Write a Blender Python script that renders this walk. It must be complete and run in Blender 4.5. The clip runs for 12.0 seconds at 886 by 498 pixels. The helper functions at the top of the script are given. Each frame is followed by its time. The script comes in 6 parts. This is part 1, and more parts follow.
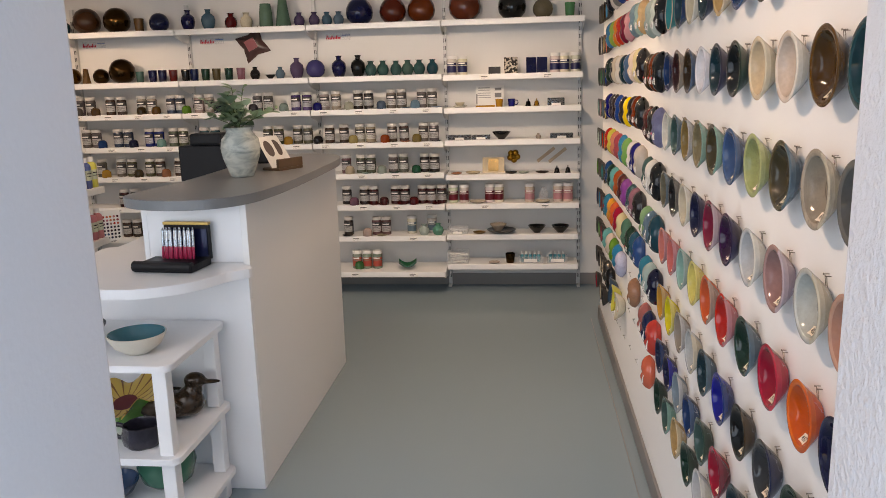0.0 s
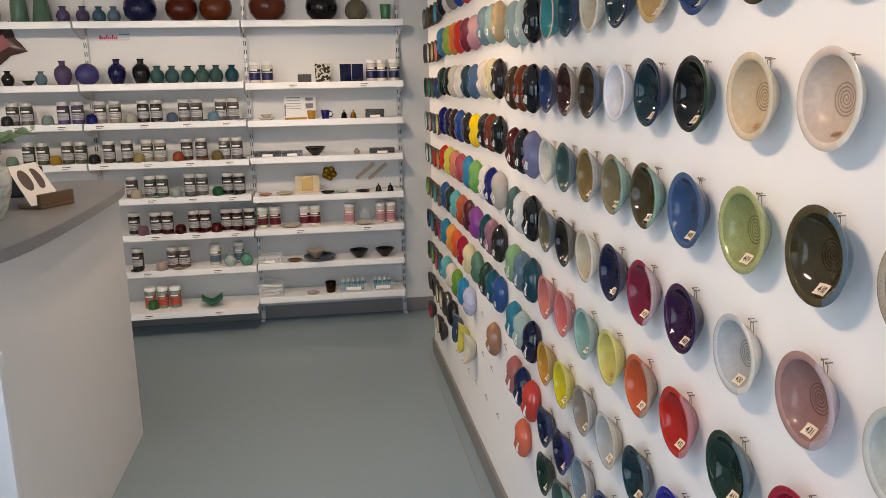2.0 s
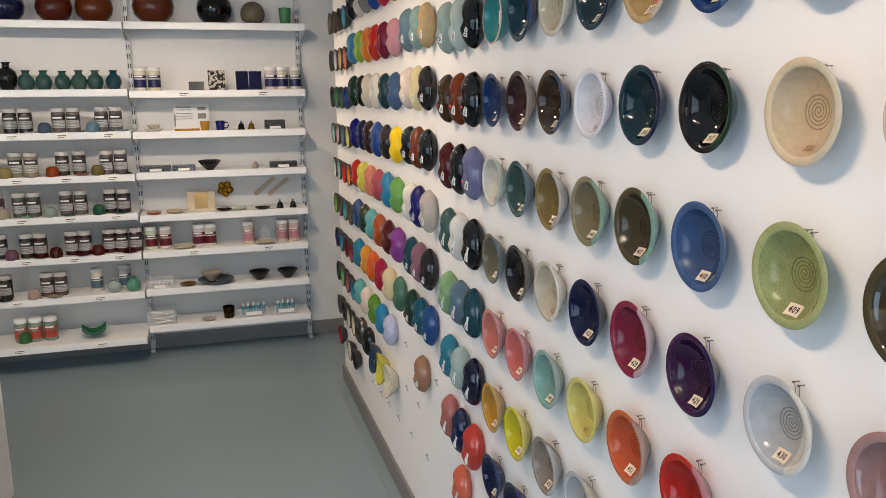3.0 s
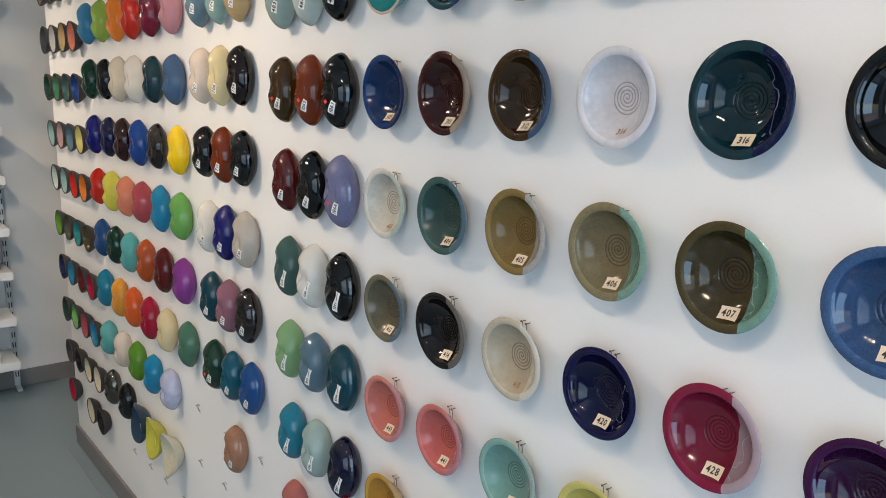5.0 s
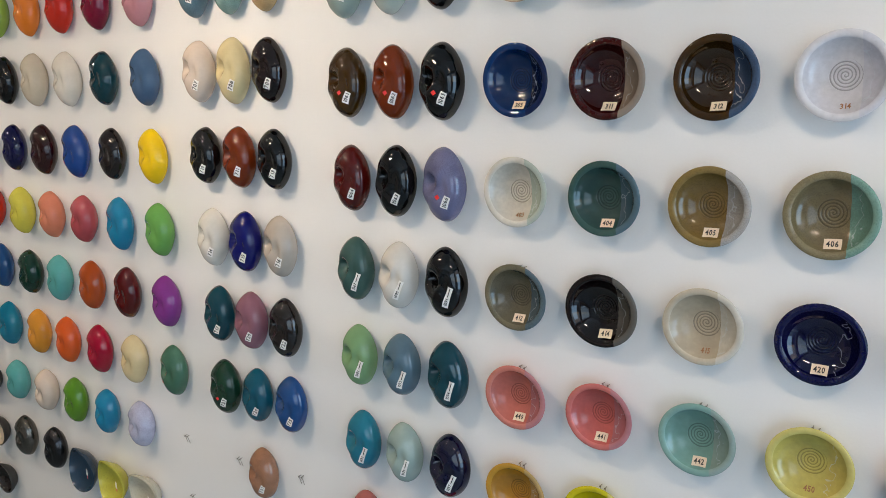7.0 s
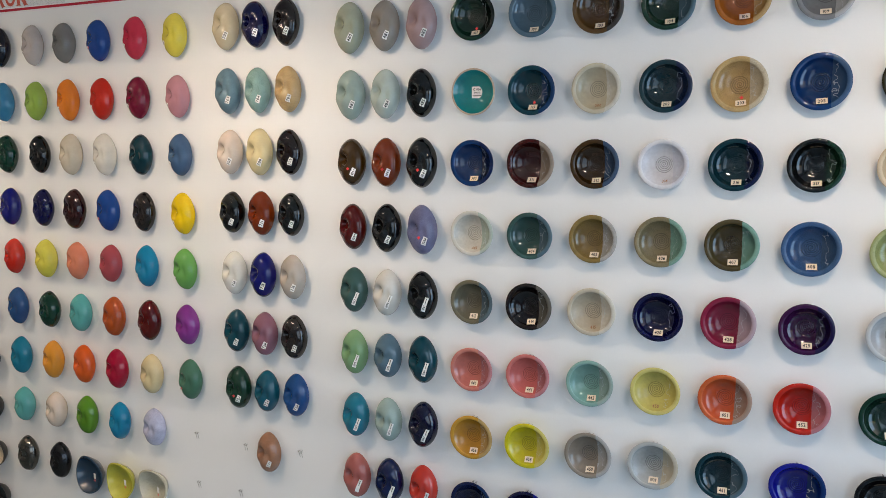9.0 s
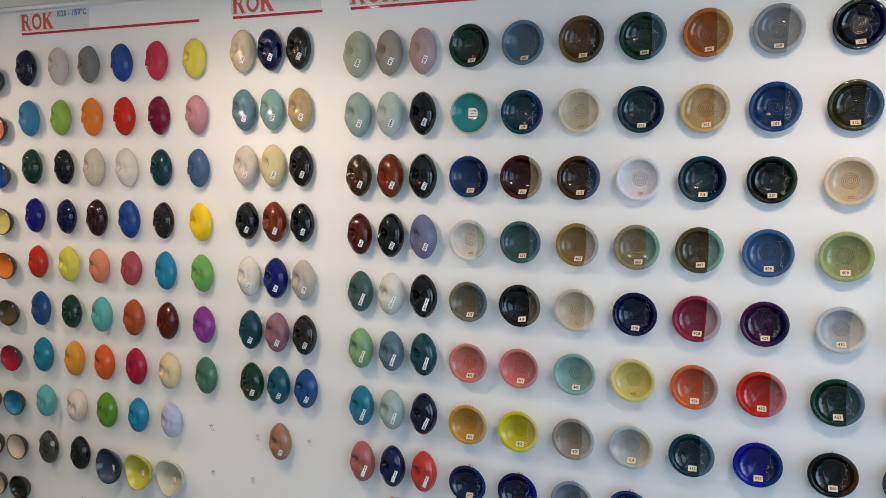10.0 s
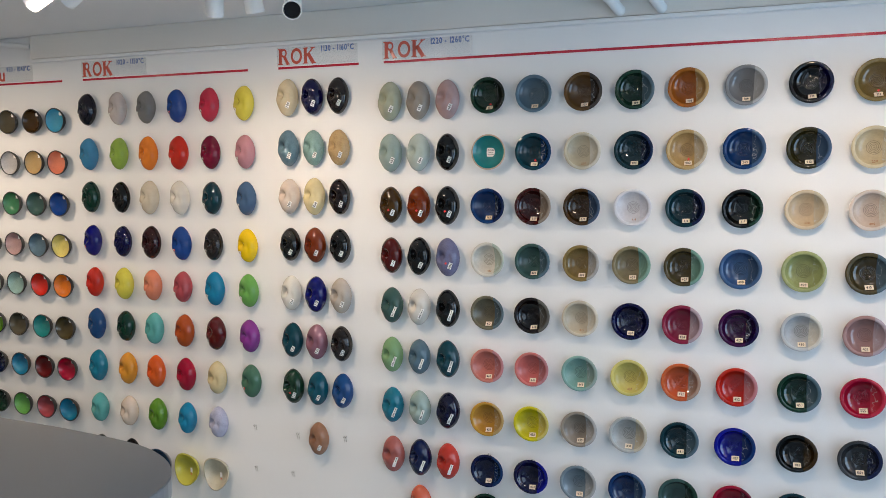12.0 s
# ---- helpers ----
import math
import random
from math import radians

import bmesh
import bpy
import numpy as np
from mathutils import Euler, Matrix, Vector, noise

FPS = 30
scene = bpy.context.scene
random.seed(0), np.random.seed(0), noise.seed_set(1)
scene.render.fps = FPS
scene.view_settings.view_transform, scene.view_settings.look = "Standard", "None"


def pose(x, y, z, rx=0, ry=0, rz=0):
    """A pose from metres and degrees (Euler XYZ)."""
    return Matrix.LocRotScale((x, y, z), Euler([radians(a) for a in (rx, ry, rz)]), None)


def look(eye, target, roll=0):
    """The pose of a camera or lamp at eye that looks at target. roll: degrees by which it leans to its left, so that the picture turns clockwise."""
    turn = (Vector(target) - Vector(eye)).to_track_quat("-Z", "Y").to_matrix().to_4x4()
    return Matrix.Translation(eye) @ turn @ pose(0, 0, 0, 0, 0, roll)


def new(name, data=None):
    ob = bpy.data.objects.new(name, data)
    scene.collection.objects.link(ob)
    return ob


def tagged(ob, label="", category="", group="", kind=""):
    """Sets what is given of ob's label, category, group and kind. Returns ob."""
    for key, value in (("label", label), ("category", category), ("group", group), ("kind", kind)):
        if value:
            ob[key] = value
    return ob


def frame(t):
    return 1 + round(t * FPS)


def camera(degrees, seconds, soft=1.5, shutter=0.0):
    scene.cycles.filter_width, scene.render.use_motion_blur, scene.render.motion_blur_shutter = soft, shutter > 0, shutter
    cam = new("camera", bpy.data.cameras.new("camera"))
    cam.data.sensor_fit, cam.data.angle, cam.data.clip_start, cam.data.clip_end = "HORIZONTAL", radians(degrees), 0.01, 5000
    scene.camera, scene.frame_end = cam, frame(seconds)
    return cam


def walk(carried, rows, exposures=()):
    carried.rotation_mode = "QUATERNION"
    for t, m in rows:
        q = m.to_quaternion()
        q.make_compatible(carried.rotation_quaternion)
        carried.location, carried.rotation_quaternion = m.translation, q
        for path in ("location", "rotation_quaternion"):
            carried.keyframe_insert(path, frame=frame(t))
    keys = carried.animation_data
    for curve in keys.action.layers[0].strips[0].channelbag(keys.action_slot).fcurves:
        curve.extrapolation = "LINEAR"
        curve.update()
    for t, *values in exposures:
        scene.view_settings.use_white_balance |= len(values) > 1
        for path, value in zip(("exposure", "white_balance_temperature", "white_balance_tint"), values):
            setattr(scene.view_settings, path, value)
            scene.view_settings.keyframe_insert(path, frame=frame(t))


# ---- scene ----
cam = camera(58.5, 12.0, soft=0.9)
PATH = [
    (0, (-0.444, -0.115, 1.463), (-0.655, 1.83, 1.044), -1.6),
    (0.5, (-0.449, 0.027, 1.472), (-0.656, 1.973, 1.059), -1.1),
    (1, (-0.451, 0.13, 1.468), (-0.611, 2.081, 1.06), -0.5),
    (1.5, (-0.499, 0.268, 1.469), (-0.452, 2.222, 1.043), -0.7),
    (2, (-0.577, 0.431, 1.498), (-0.285, 2.364, 1.076), -1.1),
    (2.5, (-0.621, 0.549, 1.5), (-0.15, 2.45, 1.093), -0.4),
    (3, (-0.626, 0.701, 1.496), (-0.068, 2.579, 1.095), -0.5),
    (3.5, (-0.615, 0.855, 1.51), (0.053, 2.7, 1.121), -0.4),
    (3.7, (-0.612, 0.904, 1.505), (0.133, 2.719, 1.117), 0.0),
    (5.3, (-0.762, 1.396, 1.471), (0.523, 2.871, 1.058), 0.6),
    (5.5, (-0.773, 1.468, 1.466), (0.544, 2.914, 1.045), 0.4),
    (6, (-0.822, 1.613, 1.459), (0.567, 2.990, 1.039), 0.2),
    (6.5, (-0.965, 1.706, 1.477), (0.560, 2.926, 1.044), -0.55),
    (7, (-1.131, 1.729, 1.482), (0.482, 2.819, 1.047), -1.2),
    (7.2, (-1.203, 1.715, 1.486), (0.439, 2.760, 1.054), -1.0),
    (9, (-1.857, 1.611, 1.513), (-0.041, 2.406, 1.251), -0.1),
    (9.5, (-2.001, 1.612, 1.51), (-0.164, 2.364, 1.27), 0.2),
    (10, (-2.072, 1.566, 1.531), (-0.237, 2.323, 1.291), 0.0),
    (10.5, (-2.169, 1.516, 1.531), (-0.334, 2.272, 1.286), 0.1),
    (11, (-2.277, 1.504, 1.547), (-0.445, 2.266, 1.302), 0.3),
    (11.5, (-2.379, 1.542, 1.574), (-0.538, 2.288, 1.345), 0.0),
    (12, (-2.466, 1.555, 1.572), (-0.606, 2.266, 1.382), -0.2),
]
walk(cam, [(t, look(eye, target, roll)) for t, eye, target, roll in PATH],
     exposures=[(0.0, 0.04, 8350, 23), (1.0, 0.08, 8000, 21), (2.5, 0.07, 7450, 17), (3.7, 0.05, 7050, 13), (5.3, 0.05, 6800, 11), (9.0, 0.03, 6800, 12), (12.0, 0.05, 6850, 13)])

scene.render.film_transparent = False

# ---------------------------------------------------------------- light
world = bpy.data.worlds.new("sky")
scene.world = world
world.use_nodes = True
wn = world.node_tree
sky = wn.nodes.new("ShaderNodeTexSky")
sky.sky_type, sky.sun_disc = "NISHITA", False
sky.sun_elevation, sky.sun_rotation = radians(38), radians(200)
wn.nodes["Background"].inputs["Strength"].default_value = 0.12
wn.links.new(sky.outputs[0], wn.nodes["Background"].inputs["Color"])

SPOT_W, SPOT_COL = 22.0, (1.0, 0.81, 0.62)
DOOR_W, WINDOW_W = 27.0, 29.0


def spot(eye, target, watts=SPOT_W, cone=95, colour=SPOT_COL, blend=0.5):
    d = bpy.data.lights.new("spot", "SPOT")
    d.energy, d.color, d.spot_size, d.spot_blend, d.shadow_soft_size = watts, colour, radians(cone), blend, 0.019
    ob = new("spot_light", d)
    ob.matrix_world = look(eye, target)
    return ob


def daylight(x, y, z, w, h, watts, rx, rz, colour):
    d = bpy.data.lights.new("daylight", "AREA")
    d.shape, d.size, d.size_y, d.energy, d.color = "RECTANGLE", w, h, watts, colour
    ob = new("opening_daylight", d)
    ob.matrix_world = pose(x, y, z, rx, 0, rz)
    return ob


# ---------------------------------------------------------------- materials
def rgb(h):
    """Linear colour from a hex string."""
    return tuple(((int(h[i:i + 2], 16) / 255 + 0.055) / 1.055) ** 2.4 if int(h[i:i + 2], 16) > 10 else int(h[i:i + 2], 16) / 3294.6 for i in (0, 2, 4)) + (1,)


def mat(name):
    m = bpy.data.materials.new(name)
    m.use_nodes = True
    n = m.node_tree
    return m, n, n.nodes["Principled BSDF"]


def node(n, kind, **values):
    x = n.nodes.new("ShaderNode" + kind)
    for k, v in values.items():
        x.inputs[int(k[1:]) if k[0] == "i" and k[1:].isdigit() else k].default_value = v
    return x


def maths(n, op, a, b=None, c=None):
    x = n.nodes.new("ShaderNodeMath")
    x.operation = op
    for i, v in enumerate((a, b, c)):
        if v is None:
            continue
        if isinstance(v, (int, float)):
            x.inputs[i].default_value = v
        else:
            n.links.new(v, x.inputs[i])
    return x.outputs[0]


def mix(n, f, a, b, blend="MIX"):
    x = n.nodes.new("ShaderNodeMix")
    x.data_type, x.blend_type = "RGBA", blend
    for i, v in ((0, f), (6, a), (7, b)):
        if isinstance(v, (int, float, tuple)):
            x.inputs[i].default_value = v
        else:
            n.links.new(v, x.inputs[i])
    return x.outputs[2]


def surface(name, colour, rough=0.5, metal=0.0, grain=40.0, vary=0.08, bump=0.05, stain=2.0, coat=0.0, rough_vary=0.1, dist=0.002):
    """A painted or coated surface: colour varied at two scales, a fine relief, uneven gloss."""
    m, n, p = mat(name)
    co = node(n, "TexCoord").outputs["Object"]
    big, small = node(n, "TexNoise", Scale=stain, Detail=4.0), node(n, "TexNoise", Scale=grain, Detail=6.0)
    for x in (big, small):
        n.links.new(co, x.inputs["Vector"])
    c = colour if len(colour) == 4 else (*colour, 1)
    dark = tuple(v * (1 - 2 * vary) for v in c[:3]) + (1,)
    light = tuple(min(1, v * (1 + vary)) for v in c[:3]) + (1,)
    f = maths(n, "ADD", maths(n, "MULTIPLY", big.outputs[0], 0.7), maths(n, "MULTIPLY", small.outputs[0], 0.3))
    n.links.new(mix(n, f, dark, light), p.inputs["Base Color"])
    n.links.new(maths(n, "ADD", maths(n, "MULTIPLY", big.outputs[0], rough_vary), rough - rough_vary / 2), p.inputs["Roughness"])
    p.inputs["Metallic"].default_value = metal
    p.inputs["Coat Weight"].default_value = coat
    b = node(n, "Bump", Strength=bump, Distance=dist)
    n.links.new(small.outputs[0], b.inputs["Height"])
    n.links.new(b.outputs[0], p.inputs["Normal"])
    return m


def glaze(name, two=False, spiral=False, speck=0.14, rough=0.07, mottled=0.24):
    """Fired glaze: the object's own colour, pooled and speckled; with two, a second glaze dipped over one side; with
    spiral, a thrown spiral in a well whose shade and deeper glaze are put into the colour.
    """
    m, n, p = mat(name)
    co = node(n, "TexCoord").outputs["Object"]
    info = n.nodes.new("ShaderNodeObjectInfo")
    shift = n.nodes.new("ShaderNodeVectorMath")
    shift.operation = "ADD"
    n.links.new(co, shift.inputs[0])
    off = n.nodes.new("ShaderNodeCombineXYZ")
    for i in range(3):
        n.links.new(maths(n, "MULTIPLY", info.outputs["Random"], 7.0 + i), off.inputs[i])
    n.links.new(off.outputs[0], shift.inputs[1])
    pool, fine = node(n, "TexNoise", Scale=28.0, Detail=3.0), node(n, "TexNoise", Scale=420.0, Detail=3.0)
    wave = node(n, "TexNoise", Scale=75.0, Detail=2.0)
    for x in (pool, fine, wave):
        n.links.new(shift.outputs[0], x.inputs["Vector"])
    base = info.outputs["Color"]
    sep = n.nodes.new("ShaderNodeSeparateXYZ")
    n.links.new(co, sep.inputs[0])
    if two:
        second = n.nodes.new("ShaderNodeAttribute")
        second.attribute_type, second.attribute_name = "OBJECT", "overglaze"
        edge = maths(n, "ADD", sep.outputs[0], maths(n, "MULTIPLY", maths(n, "SUBTRACT", wave.outputs[0], 0.5), 0.003))
        over = maths(n, "GREATER_THAN", edge, 0.0205)
        base = mix(n, maths(n, "MULTIPLY", over, 0.85), base, second.outputs["Color"])
        # a pale run where the second glaze has crept and curled in the well
        creep = node(n, "TexNoise", Scale=62.0, Detail=1.0)
        n.links.new(shift.outputs[0], creep.inputs["Vector"])
        line = maths(n, "SUBTRACT", sep.outputs[0], maths(n, "ADD", maths(n, "MULTIPLY", maths(n, "SUBTRACT", creep.outputs[0], 0.5), 0.046), 0.0285))
        from_mid = maths(n, "SQRT", maths(n, "ADD", maths(n, "MULTIPLY", sep.outputs[0], sep.outputs[0]), maths(n, "MULTIPLY", sep.outputs[1], sep.outputs[1])))
        well = maths(n, "LESS_THAN", from_mid, 0.0465)
        run = maths(n, "MULTIPLY", maths(n, "LESS_THAN", maths(n, "ABSOLUTE", line), 0.0008), maths(n, "MULTIPLY", well, over))
        base = mix(n, maths(n, "MULTIPLY", run, 0.42), base, (0.62, 0.68, 0.72, 1))
    ramp = node(n, "MapRange")
    ramp.inputs[1].default_value, ramp.inputs[2].default_value, ramp.inputs[3].default_value, ramp.inputs[4].default_value = 0.3, 0.7, 0.92, 1.05
    n.links.new(pool.outputs[0], ramp.inputs[0])
    mottle = node(n, "TexNoise", Scale=150.0, Detail=5.0)
    n.links.new(shift.outputs[0], mottle.inputs["Vector"])
    tone = maths(n, "MULTIPLY", ramp.outputs[0], maths(n, "ADD", maths(n, "MULTIPLY", mottle.outputs[0], mottled), 1 - mottled / 2))
    grey = n.nodes.new("ShaderNodeCombineXYZ")
    for i in range(3):
        n.links.new(tone, grey.inputs[i])
    base = mix(n, 1.0, base, grey.outputs[0], "MULTIPLY")
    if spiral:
        # darker inside the lip: shade in the well put into the colour, and thicker glaze
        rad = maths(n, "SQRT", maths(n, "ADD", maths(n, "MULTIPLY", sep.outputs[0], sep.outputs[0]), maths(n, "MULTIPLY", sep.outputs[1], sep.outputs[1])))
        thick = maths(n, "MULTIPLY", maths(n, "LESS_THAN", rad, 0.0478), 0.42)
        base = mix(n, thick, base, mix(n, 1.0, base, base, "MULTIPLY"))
    spots = maths(n, "MULTIPLY", maths(n, "GREATER_THAN", fine.outputs[0], 0.64), speck)
    base = mix(n, spots, base, (0.05, 0.045, 0.04, 1))
    # stippled glazes break into a darker, denser tone
    stipple = n.nodes.new("ShaderNodeAttribute")
    stipple.attribute_type, stipple.attribute_name = "OBJECT", "stipple"
    cloud = node(n, "TexNoise", Scale=46.0, Detail=2.0)
    fleck = node(n, "TexNoise", Scale=620.0, Detail=3.0)
    for x in (cloud, fleck):
        n.links.new(shift.outputs[0], x.inputs["Vector"])
    broken = maths(n, "GREATER_THAN", maths(n, "ADD", maths(n, "MULTIPLY", fleck.outputs[0], 0.65), maths(n, "MULTIPLY", cloud.outputs[0], 0.35)), 0.525)
    base = mix(n, maths(n, "MULTIPLY", maths(n, "MULTIPLY", broken, stipple.outputs["Fac"]), 0.26), base, mix(n, 1.0, base, (0.30, 0.26, 0.26, 1), "MULTIPLY"))
    n.links.new(base, p.inputs["Base Color"])
    p.inputs["Roughness"].default_value = rough
    p.inputs["IOR"].default_value = 1.5
    height = maths(n, "MULTIPLY", pool.outputs[0], 0.35)
    if spiral:
        r = maths(n, "SQRT", maths(n, "ADD", maths(n, "MULTIPLY", sep.outputs[0], sep.outputs[0]), maths(n, "MULTIPLY", sep.outputs[1], sep.outputs[1])))
        turn = maths(n, "DIVIDE", maths(n, "ARCTAN2", sep.outputs[1], sep.outputs[0]), 2 * math.pi)
        ring = maths(n, "SINE", maths(n, "MULTIPLY", maths(n, "SUBTRACT", maths(n, "DIVIDE", r, 0.0043), turn), 2 * math.pi))
        inside = maths(n, "MULTIPLY", maths(n, "LESS_THAN", r, 0.0205), maths(n, "GREATER_THAN", sep.outputs[2], 0.005))
        height = maths(n, "ADD", height, maths(n, "MULTIPLY", maths(n, "MULTIPLY", ring, inside), 0.55))
        # groove lines painted darker, to deepen the look of the relief
        groove = maths(n, "MULTIPLY", maths(n, "MULTIPLY", maths(n, "LESS_THAN", ring, -0.35), inside), 0.48)
        n.links.new(mix(n, groove, base, mix(n, 1.0, base, (0.16, 0.15, 0.14, 1), "MULTIPLY")), p.inputs["Base Color"])
    b = node(n, "Bump", Strength=0.4, Distance=0.0014)
    n.links.new(height, b.inputs["Height"])
    n.links.new(b.outputs[0], p.inputs["Normal"])
    return m


def clear(name, tint=(0.9, 0.95, 0.97, 1), alpha=0.28):
    m, n, p = mat(name)
    p.inputs["Base Color"].default_value = tint
    p.inputs["Roughness"].default_value = 0.12
    p.inputs["Alpha"].default_value = alpha
    return m


def own_colour(name, rough=0.4, metal=0.0):
    """Takes the object's own colour, with a little mottling."""
    m, n, p = mat(name)
    info = n.nodes.new("ShaderNodeObjectInfo")
    t = node(n, "TexNoise", Scale=30.0, Detail=4.0)
    n.links.new(node(n, "TexCoord").outputs["Object"], t.inputs["Vector"])
    n.links.new(mix(n, maths(n, "MULTIPLY", t.outputs[0], 0.22), info.outputs["Color"], (0.02, 0.02, 0.02, 1)), p.inputs["Base Color"])
    p.inputs["Roughness"].default_value, p.inputs["Metallic"].default_value = rough, metal
    return m


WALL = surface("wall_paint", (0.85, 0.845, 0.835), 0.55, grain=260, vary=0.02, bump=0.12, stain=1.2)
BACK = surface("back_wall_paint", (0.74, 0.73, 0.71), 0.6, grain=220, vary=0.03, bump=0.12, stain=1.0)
CEIL = surface("ceiling_paint", (0.84, 0.83, 0.82), 0.8, grain=160, vary=0.03, bump=0.15)
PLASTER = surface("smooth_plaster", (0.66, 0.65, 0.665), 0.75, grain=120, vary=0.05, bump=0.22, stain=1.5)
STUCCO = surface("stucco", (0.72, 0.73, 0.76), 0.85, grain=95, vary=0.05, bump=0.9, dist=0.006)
FLOOR = surface("grey_vinyl", (0.215, 0.285, 0.322), 0.24, grain=160, vary=0.035, bump=0.02, stain=0.7, rough_vary=0.05)
BASE = surface("base_strip", (0.20, 0.19, 0.185), 0.4, grain=120, vary=0.06)
WHITE = surface("white_laminate", (0.80, 0.80, 0.81), 0.32, grain=180, vary=0.02, bump=0.03)
CREAM = surface("cream_panel", (0.77, 0.765, 0.755), 0.42, grain=180, vary=0.02, bump=0.03)
GREYTOP = surface("grey_laminate", (0.20, 0.205, 0.21), 0.30, grain=380, vary=0.10, bump=0.05)
SHELF = surface("white_shelf_metal", (0.80, 0.80, 0.79), 0.38, grain=200, vary=0.03, bump=0.03)
STEEL = surface("upright_steel", (0.60, 0.60, 0.59), 0.45, metal=0.15, grain=200, vary=0.06)
SLOT = surface("slot_dark", (0.03, 0.03, 0.03), 0.8)
NAIL = surface("nail_steel", (0.22, 0.20, 0.18), 0.35, metal=0.9, grain=400)
BLACK = surface("black_plastic", (0.012, 0.012, 0.014), 0.42, grain=300, vary=0.1)
BLACK.node_tree.nodes["Principled BSDF"].inputs["Specular IOR Level"].default_value = 0.18
PAPER = surface("paper_label", (0.82, 0.80, 0.76), 0.6, grain=300, vary=0.04)
CREAMPAPER = surface("cream_sticker", (0.80, 0.66, 0.50), 0.55, grain=300, vary=0.05)
INK = surface("black_ink", (0.02, 0.02, 0.02), 0.6)
BROWNINK = surface("brown_ink", (0.30, 0.13, 0.05), 0.6)
REDVINYL = surface("red_vinyl", (0.55, 0.03, 0.05), 0.09, grain=100, vary=0.06)
ORANGEVINYL = surface("orange_red_vinyl", (0.66, 0.12, 0.08), 0.12, grain=100, vary=0.06)
BLUEVINYL = surface("blue_vinyl", (0.06, 0.14, 0.36), 0.3)
FILM = clear("clear_film", (0.80, 0.81, 0.84, 1), 0.10)
REDDOT = surface("red_dot", (0.75, 0.03, 0.03), 0.4)
BISCUIT = surface("bare_clay", (0.55, 0.42, 0.30), 0.8, grain=300, vary=0.08)
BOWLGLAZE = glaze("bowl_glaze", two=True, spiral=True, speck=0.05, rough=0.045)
DOMEGLAZE = glaze("pebble_glaze", speck=0.015, rough=0.03, mottled=0.08)
POTGLAZE = glaze("pot_glaze", speck=0.3, rough=0.1)
RAKUGLAZE = glaze("raku_glaze", speck=0.3, rough=0.08)
RAKUCLAY = surface("smoked_clay", (0.03, 0.028, 0.026), 0.55, grain=200, vary=0.2)
TINTED = own_colour("tinted_plastic", 0.35)
METALLIC = own_colour("metallic_lustre", 0.16, 0.9)
JARGLASS = own_colour("filled_jar", 0.22)
LID = surface("jar_lid", (0.46, 0.45, 0.44), 0.3, grain=200, vary=0.05)
WHITELID = surface("white_lid", (0.78, 0.77, 0.75), 0.4)
CLEAR = clear("clear_acrylic", (0.80, 0.84, 0.86, 1), 0.16)
SMOKY = clear("smoky_acrylic", (0.05, 0.05, 0.052, 1), 0.5)
GREYINK = surface("grey_ink", (0.22, 0.22, 0.22), 0.6)
BULB, bn, bp = mat("lamp_glow")
bp.inputs["Emission Color"].default_value, bp.inputs["Emission Strength"].default_value = (1.0, 0.88, 0.74, 1), 18.0


# ---------------------------------------------------------------- building blocks
def finish(bm, name, smooth=False):
    me = bpy.data.meshes.new(name)
    bmesh.ops.recalc_face_normals(bm, faces=bm.faces)
    if smooth:
        for f in bm.faces:
            f.smooth = True
    bm.to_mesh(me)
    bm.free()
    if smooth:
        me.set_sharp_from_angle(angle=radians(48))
    return me


def place(name, me, material=None, m=None, parent=None, colour=None, label="", category="", group="", kind=""):
    ob = bpy.data.objects.new(name, me)
    scene.collection.objects.link(ob)
    if material and me and not me.materials:
        me.materials.append(material)
    if parent:
        ob.parent = parent
    if m is not None:
        ob.matrix_basis = m
    if colour:
        ob.color = colour
    tagged(ob, label, category, group, kind)
    return ob


def part(name, bm, material, parent, label="", smooth=False, m=None):
    return place(name, finish(bm, name, smooth), material, m, parent, label=label)


def empty(name, m, label, category, group="", kind=""):
    ob = new(name)
    ob.empty_display_size = 0.05
    ob.matrix_basis = m
    return tagged(ob, label, category, group, kind)


def block(x0, x1, y0, y1, z0, z1, bevel=0.0, bm=None, seg=2):
    own = bmesh.new()
    bmesh.ops.create_cube(own, size=1.0)
    bmesh.ops.scale(own, vec=(x1 - x0, y1 - y0, z1 - z0), verts=own.verts)
    bmesh.ops.translate(own, vec=((x0 + x1) / 2, (y0 + y1) / 2, (z0 + z1) / 2), verts=own.verts)
    if bevel:
        bmesh.ops.bevel(own, geom=own.edges[:], offset=bevel, segments=seg, affect="EDGES", profile=0.6)
    return join(bm, own) if bm is not None else own


def join(bm, other, m=None):
    if m is not None:
        bmesh.ops.transform(other, matrix=m, verts=other.verts)
    me = bpy.data.meshes.new("tmp")
    other.to_mesh(me)
    other.free()
    bm.from_mesh(me)
    bpy.data.meshes.remove(me)
    return bm


def lathe(profile, seg=32, squash=(1, 1), bm=None):
    """A turned body: profile of (radius, height) round the z axis."""
    bm = bm or bmesh.new()
    rings = []
    for r, z in profile:
        if r < 1e-5:
            rings.append([bm.verts.new((0, 0, z))])
        else:
            rings.append([bm.verts.new((r * math.cos(2 * math.pi * i / seg) * squash[0], r * math.sin(2 * math.pi * i / seg) * squash[1], z)) for i in range(seg)])
    for a, b in zip(rings, rings[1:]):
        for i in range(seg):
            j = (i + 1) % seg
            vs = [a[i % len(a)], a[j % len(a)], b[j % len(b)], b[i % len(b)]]
            vs = list(dict.fromkeys(vs))
            if len(vs) > 2:
                bm.faces.new(vs)
    return bm


